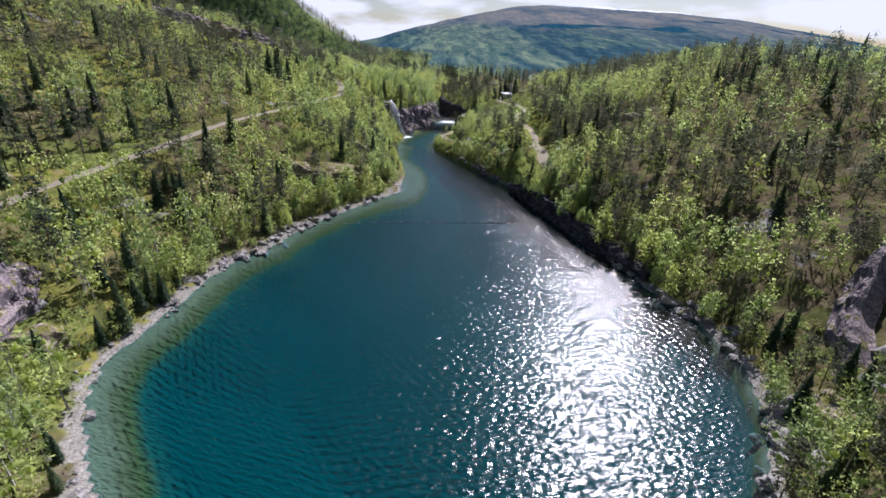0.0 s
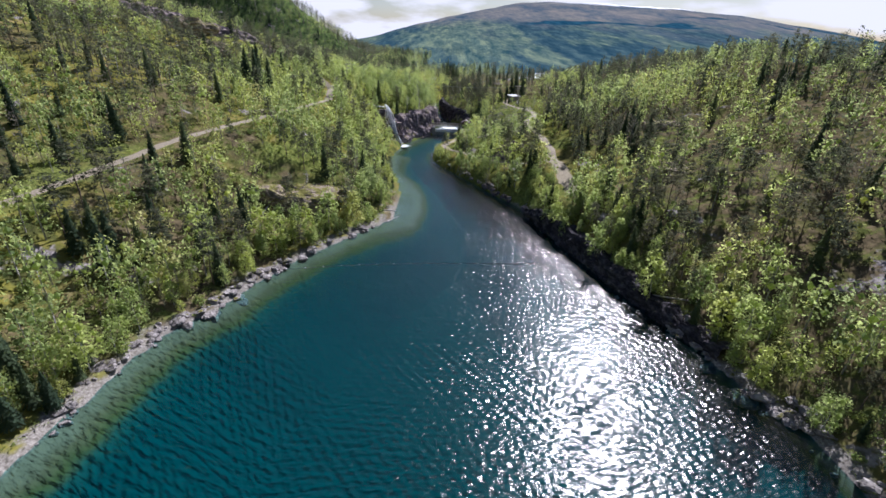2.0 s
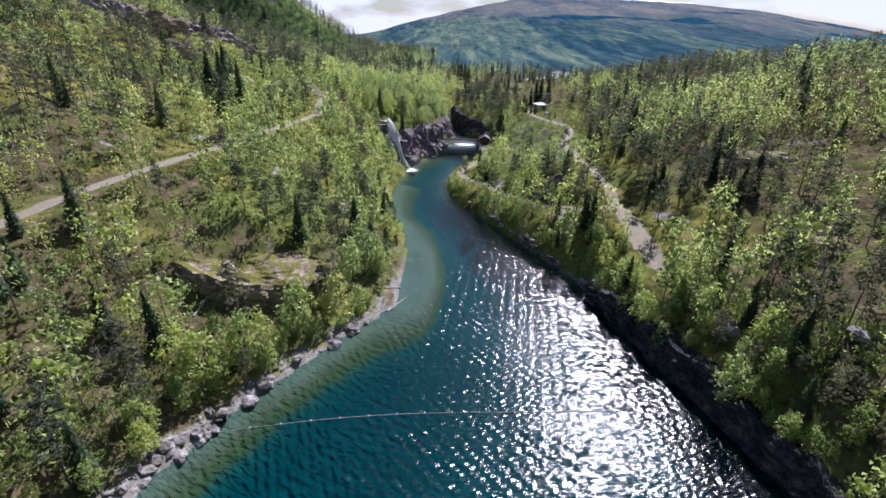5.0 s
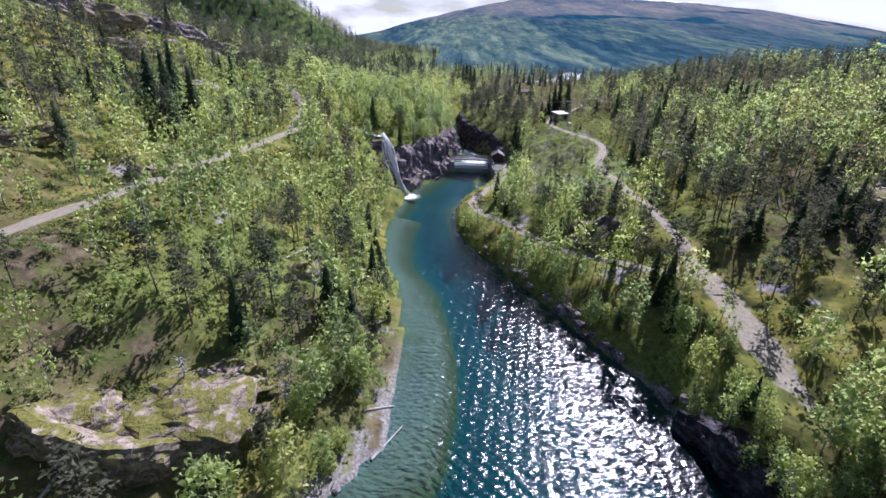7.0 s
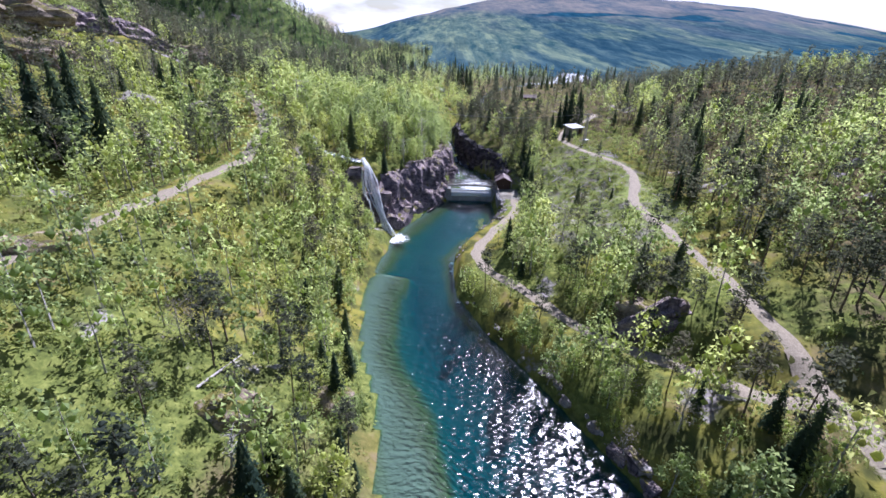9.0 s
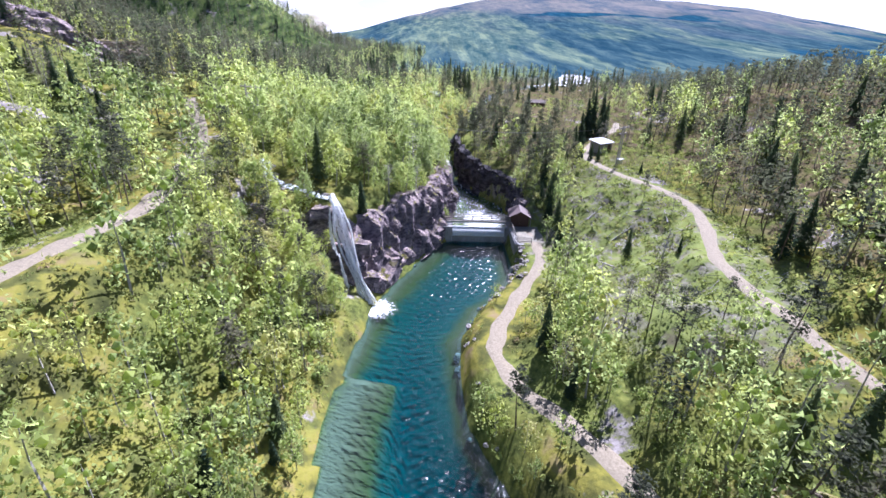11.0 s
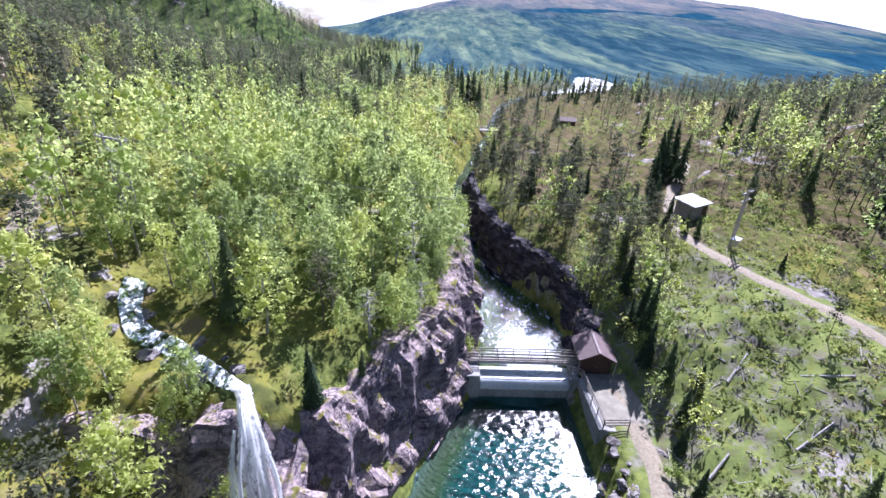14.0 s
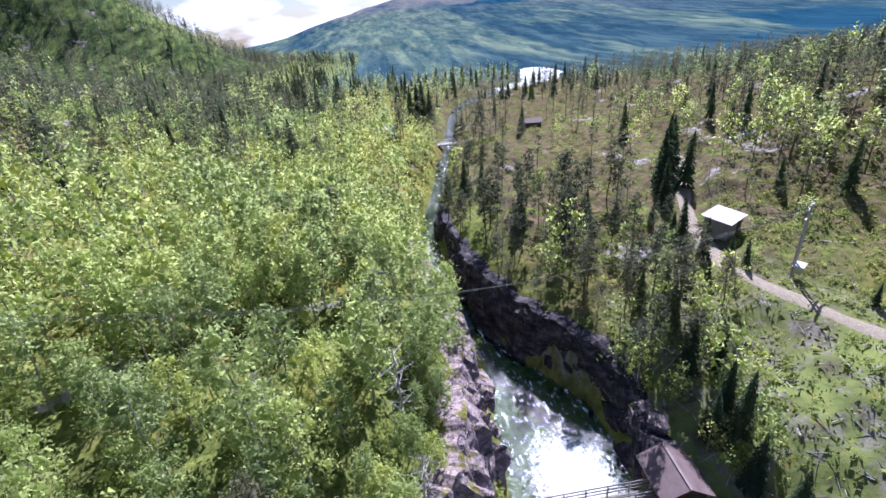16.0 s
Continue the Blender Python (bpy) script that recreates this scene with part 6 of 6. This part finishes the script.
far_bridge = new("road_bridge")
far_bridge.location = (7.5, 328.5, 7.2)
tagged(far_bridge, "low beam bridge over the upper river", "bridge")
part("deck", box((12, 2.6, 0.35), None, 0.03), CONCRETE, far_bridge)
for y in (-1.2, 1.2):
    part("rail", box((12, 0.1, 0.12), Matrix.Translation((0, y, 1.0)), 0.01), GALVANISED, far_bridge)
    for k in range(7):
        part("post", box((0.1, 0.1, 0.9), Matrix.Translation((-5.7 + k * 1.9, y, 0.6)), 0.01), GALVANISED, far_bridge)
for x in (-5.4, 5.4):
    part("abutment", box((1.4, 2.8, 3.2), Matrix.Translation((x, 0, -1.6)), 0.03), CONCRETE, far_bridge)

# ---- power line ----


def insulator(thing, x, y, z):
    part("insulator", rod((x, y, z), (x, y, z + 0.28), 0.06, 0.05), GALVANISED, thing, "pale glass insulator")


def portal_mast(x, y, turn, tall, gap):
    thing = new("power_mast")
    thing.matrix_world = pose(x, y, z_at(x, y) - 0.4, 0, 0, turn)
    tagged(thing, "two-legged weathered timber power mast with braces", "power mast")
    for s in (-1, 1):
        part("pole", rod((s * gap / 2, 0, 0), (s * gap / 2, 0, tall), 0.16, 0.11), DEADWOOD, thing)
    for z in (tall - 0.4, tall - 1.5, tall - 3.6, tall - 5.0):
        part("crossarm", box((gap + (2.2 if z > tall - 1 else 0.2), 0.16, 0.18), Matrix.Translation((0, 0, z)), 0.01), DEADWOOD, thing)
    for s in (-1, 1):
        part("brace", rod((-s * gap / 2, 0, tall - 5.0), (s * gap / 2, 0, tall - 1.5), 0.06), DEADWOOD, thing)
    for xx in (-gap / 2 - 0.9, 0, gap / 2 + 0.9):
        insulator(thing, xx, 0, tall - 0.3)
    return thing


portal_mast(-41, 221, -25, 10.0, 2.4)
pole = new("power_pole")
pole.matrix_world = pose(30, 236, z_at(30, 236) - 0.4, 0, 0, 35)
tagged(pole, "double timber power pole with crossarm and white transformer platform", "power pole")
for x in (-0.35, 0.35):
    part("pole", rod((x, 0, 0), (x, 0, 9.0), 0.15, 0.11), DEADWOOD, pole)
part("crossarm", box((3.4, 0.16, 0.2), Matrix.Translation((0, 0, 8.7)), 0.01), DEADWOOD, pole)
part("crossarm", box((2.6, 0.16, 0.2), Matrix.Translation((0, 0, 7.6)), 0.01), DEADWOOD, pole)
part("platform", box((1.6, 1.1, 0.14), Matrix.Translation((0, -0.5, 2.2)), 0.02), ROOF_GREY, pole, "white metal platform")
part("transformer", box((0.9, 0.7, 0.9), Matrix.Translation((0, -0.5, 1.65)), 0.05), GALVANISED, pole)
for x in (-1.5, 0, 1.5):
    insulator(pole, x, 0, 8.8)


def cable(a, b, sag, thick=0.018):
    bm = bmesh.new()
    pts = [Vector(a).lerp(Vector(b), i / 24) - Vector((0, 0, sag * 4 * (i / 24) * (1 - i / 24))) for i in range(25)]
    rings = []
    for p in pts:
        rings.append([bm.verts.new(p + Vector((0, thick * math.cos(k * 2.094), thick * math.sin(k * 2.094)))) for k in range(3)])
    for r, q in zip(rings, rings[1:]):
        for k in range(3):
            bm.faces.new((r[k], r[(k + 1) % 3], q[(k + 1) % 3], q[k]))
    return tagged(part("power_cable", bm, CABLE), "thin grey power cable strung across the gorge", "cable", "power cables")


zp, zm = z_at(30, 236) + 8.6, z_at(-41, 221) + 9.6
for k in (-1.5, 0, 1.5):
    cable((30 + k * 0.8, 236 + k * 0.57, zp), (-41 + k * 1.3, 221 - k * 0.6, zm), 4.0)

# ---- float line across the lake ----
boom = new("float_line")
boom.location = (-14, 95, 0)
tagged(boom, "thin line of small white floats across the lake", "float line")
bm = bmesh.new()
pts = [(-17.5 + i, -4 + 0.155 * i + 1.1 * math.sin(i * 0.09), 0.03) for i in range(48)]
rings = [[bm.verts.new((x, y + 0.035 * math.cos(k * 2.094), z + 0.035 * math.sin(k * 2.094))) for k in range(3)] for x, y, z in pts]
for r, q in zip(rings, rings[1:]):
    for k in range(3):
        bm.faces.new((r[k], r[(k + 1) % 3], q[(k + 1) % 3], q[k]))
part("rope", bm, DEADWOOD, boom)
for x, y, z in pts[1::3]:
    bm = bmesh.new()
    bmesh.ops.create_icosphere(bm, subdivisions=1, radius=0.13, matrix=Matrix.Translation((x, y, 0.06)))
    part("float", bm, ROOF_GREY, boom)

# ---- dead wood ----


def dead_tree(x, y, tall, lean=0.0, limbs=26, label="bleached dead tree with bare crooked limbs"):
    thing = new("dead_tree")
    thing.matrix_world = pose(x, y, z_at(x, y) - 0.2, lean, lean * 0.4, R.uniform(0, 360))
    tagged(thing, label, "dead tree")
    part("trunk", rod((0, 0, 0), (0.1, 0.1, tall), 0.14, 0.03, 6), DEADWOOD, thing)
    for k in range(limbs):
        z = tall * (0.3 + 0.65 * k / limbs)
        a, l = k * 2.4, tall * 0.17 * R.uniform(0.5, 1.2)
        tip = (l * math.cos(a), l * math.sin(a), z + l * R.uniform(-0.1, 0.5))
        bm = rod((0, 0, z), tip, 0.045, 0.015, 4)
        for _ in range(2):
            f = R.uniform(0.4, 0.9)
            p = Vector((0, 0, z)).lerp(Vector(tip), f)
            V, F = tube(p, p + Vector((R.uniform(-0.5, 0.5), R.uniform(-0.5, 0.5), R.uniform(-0.1, 0.5))), 0.022, 0.008, 3)
            vs = [bm.verts.new(v) for v in V]
            for f3 in F:
                bm.faces.new([vs[i] for i in f3])
        part("limb", bm, DEADWOOD, thing)
    return thing


for x, y, tall, lean in ((-12.6, 217, 6.5, 4), (-13.2, 222.5, 8.5, 2), (-14.6, 232, 9.0, -3), (-31, 118, 4.5, 8), (-22, 222, 7, 5), (-40, 196, 7.5, 6), (-24, 136, 5, 12), (23, 196, 5, 3), (12, 190, 5, 6), (-17, 214, 6, -6)):
    dead_tree(x, y, tall, lean)


def log(x, y, length, turn, thick=0.14):
    z = z_at(x, y)
    dx, dy = math.cos(math.radians(turn)) * length / 2, math.sin(math.radians(turn)) * length / 2
    za, zb = z_at(x - dx, y - dy), z_at(x + dx, y + dy)
    bm = rod((-dx, -dy, za - z + thick * 0.7), (dx, dy, zb - z + thick * 0.7), thick, thick * 0.55, 7)
    thing = part("log", bm, DEADWOOD)
    thing.location = (x, y, z)
    return tagged(thing, "pale fallen log lying on the slope", "log", "fallen logs")


for x, y, length, turn in ((-28.5, 145, 6, 75), (-27, 146.5, 6.5, 96), (19, 214, 4, 40), (25, 211, 3.6, 150), (17, 221, 4.5, 70), (21, 206, 3.5, 20), (16, 198, 4, 110), (24, 222, 4, 160), (-12, 118, 5, 60), (-13.5, 122, 3.5, 30), (-36, 108, 4, 80), (34, 82, 6, -40), (38, 240, 5, 140), (28, 207, 3, 80), (13, 205, 3, 35), (-30, 118.5, 3, 20), (-50, 146, 5, 10)):
    log(x, y, length, turn)
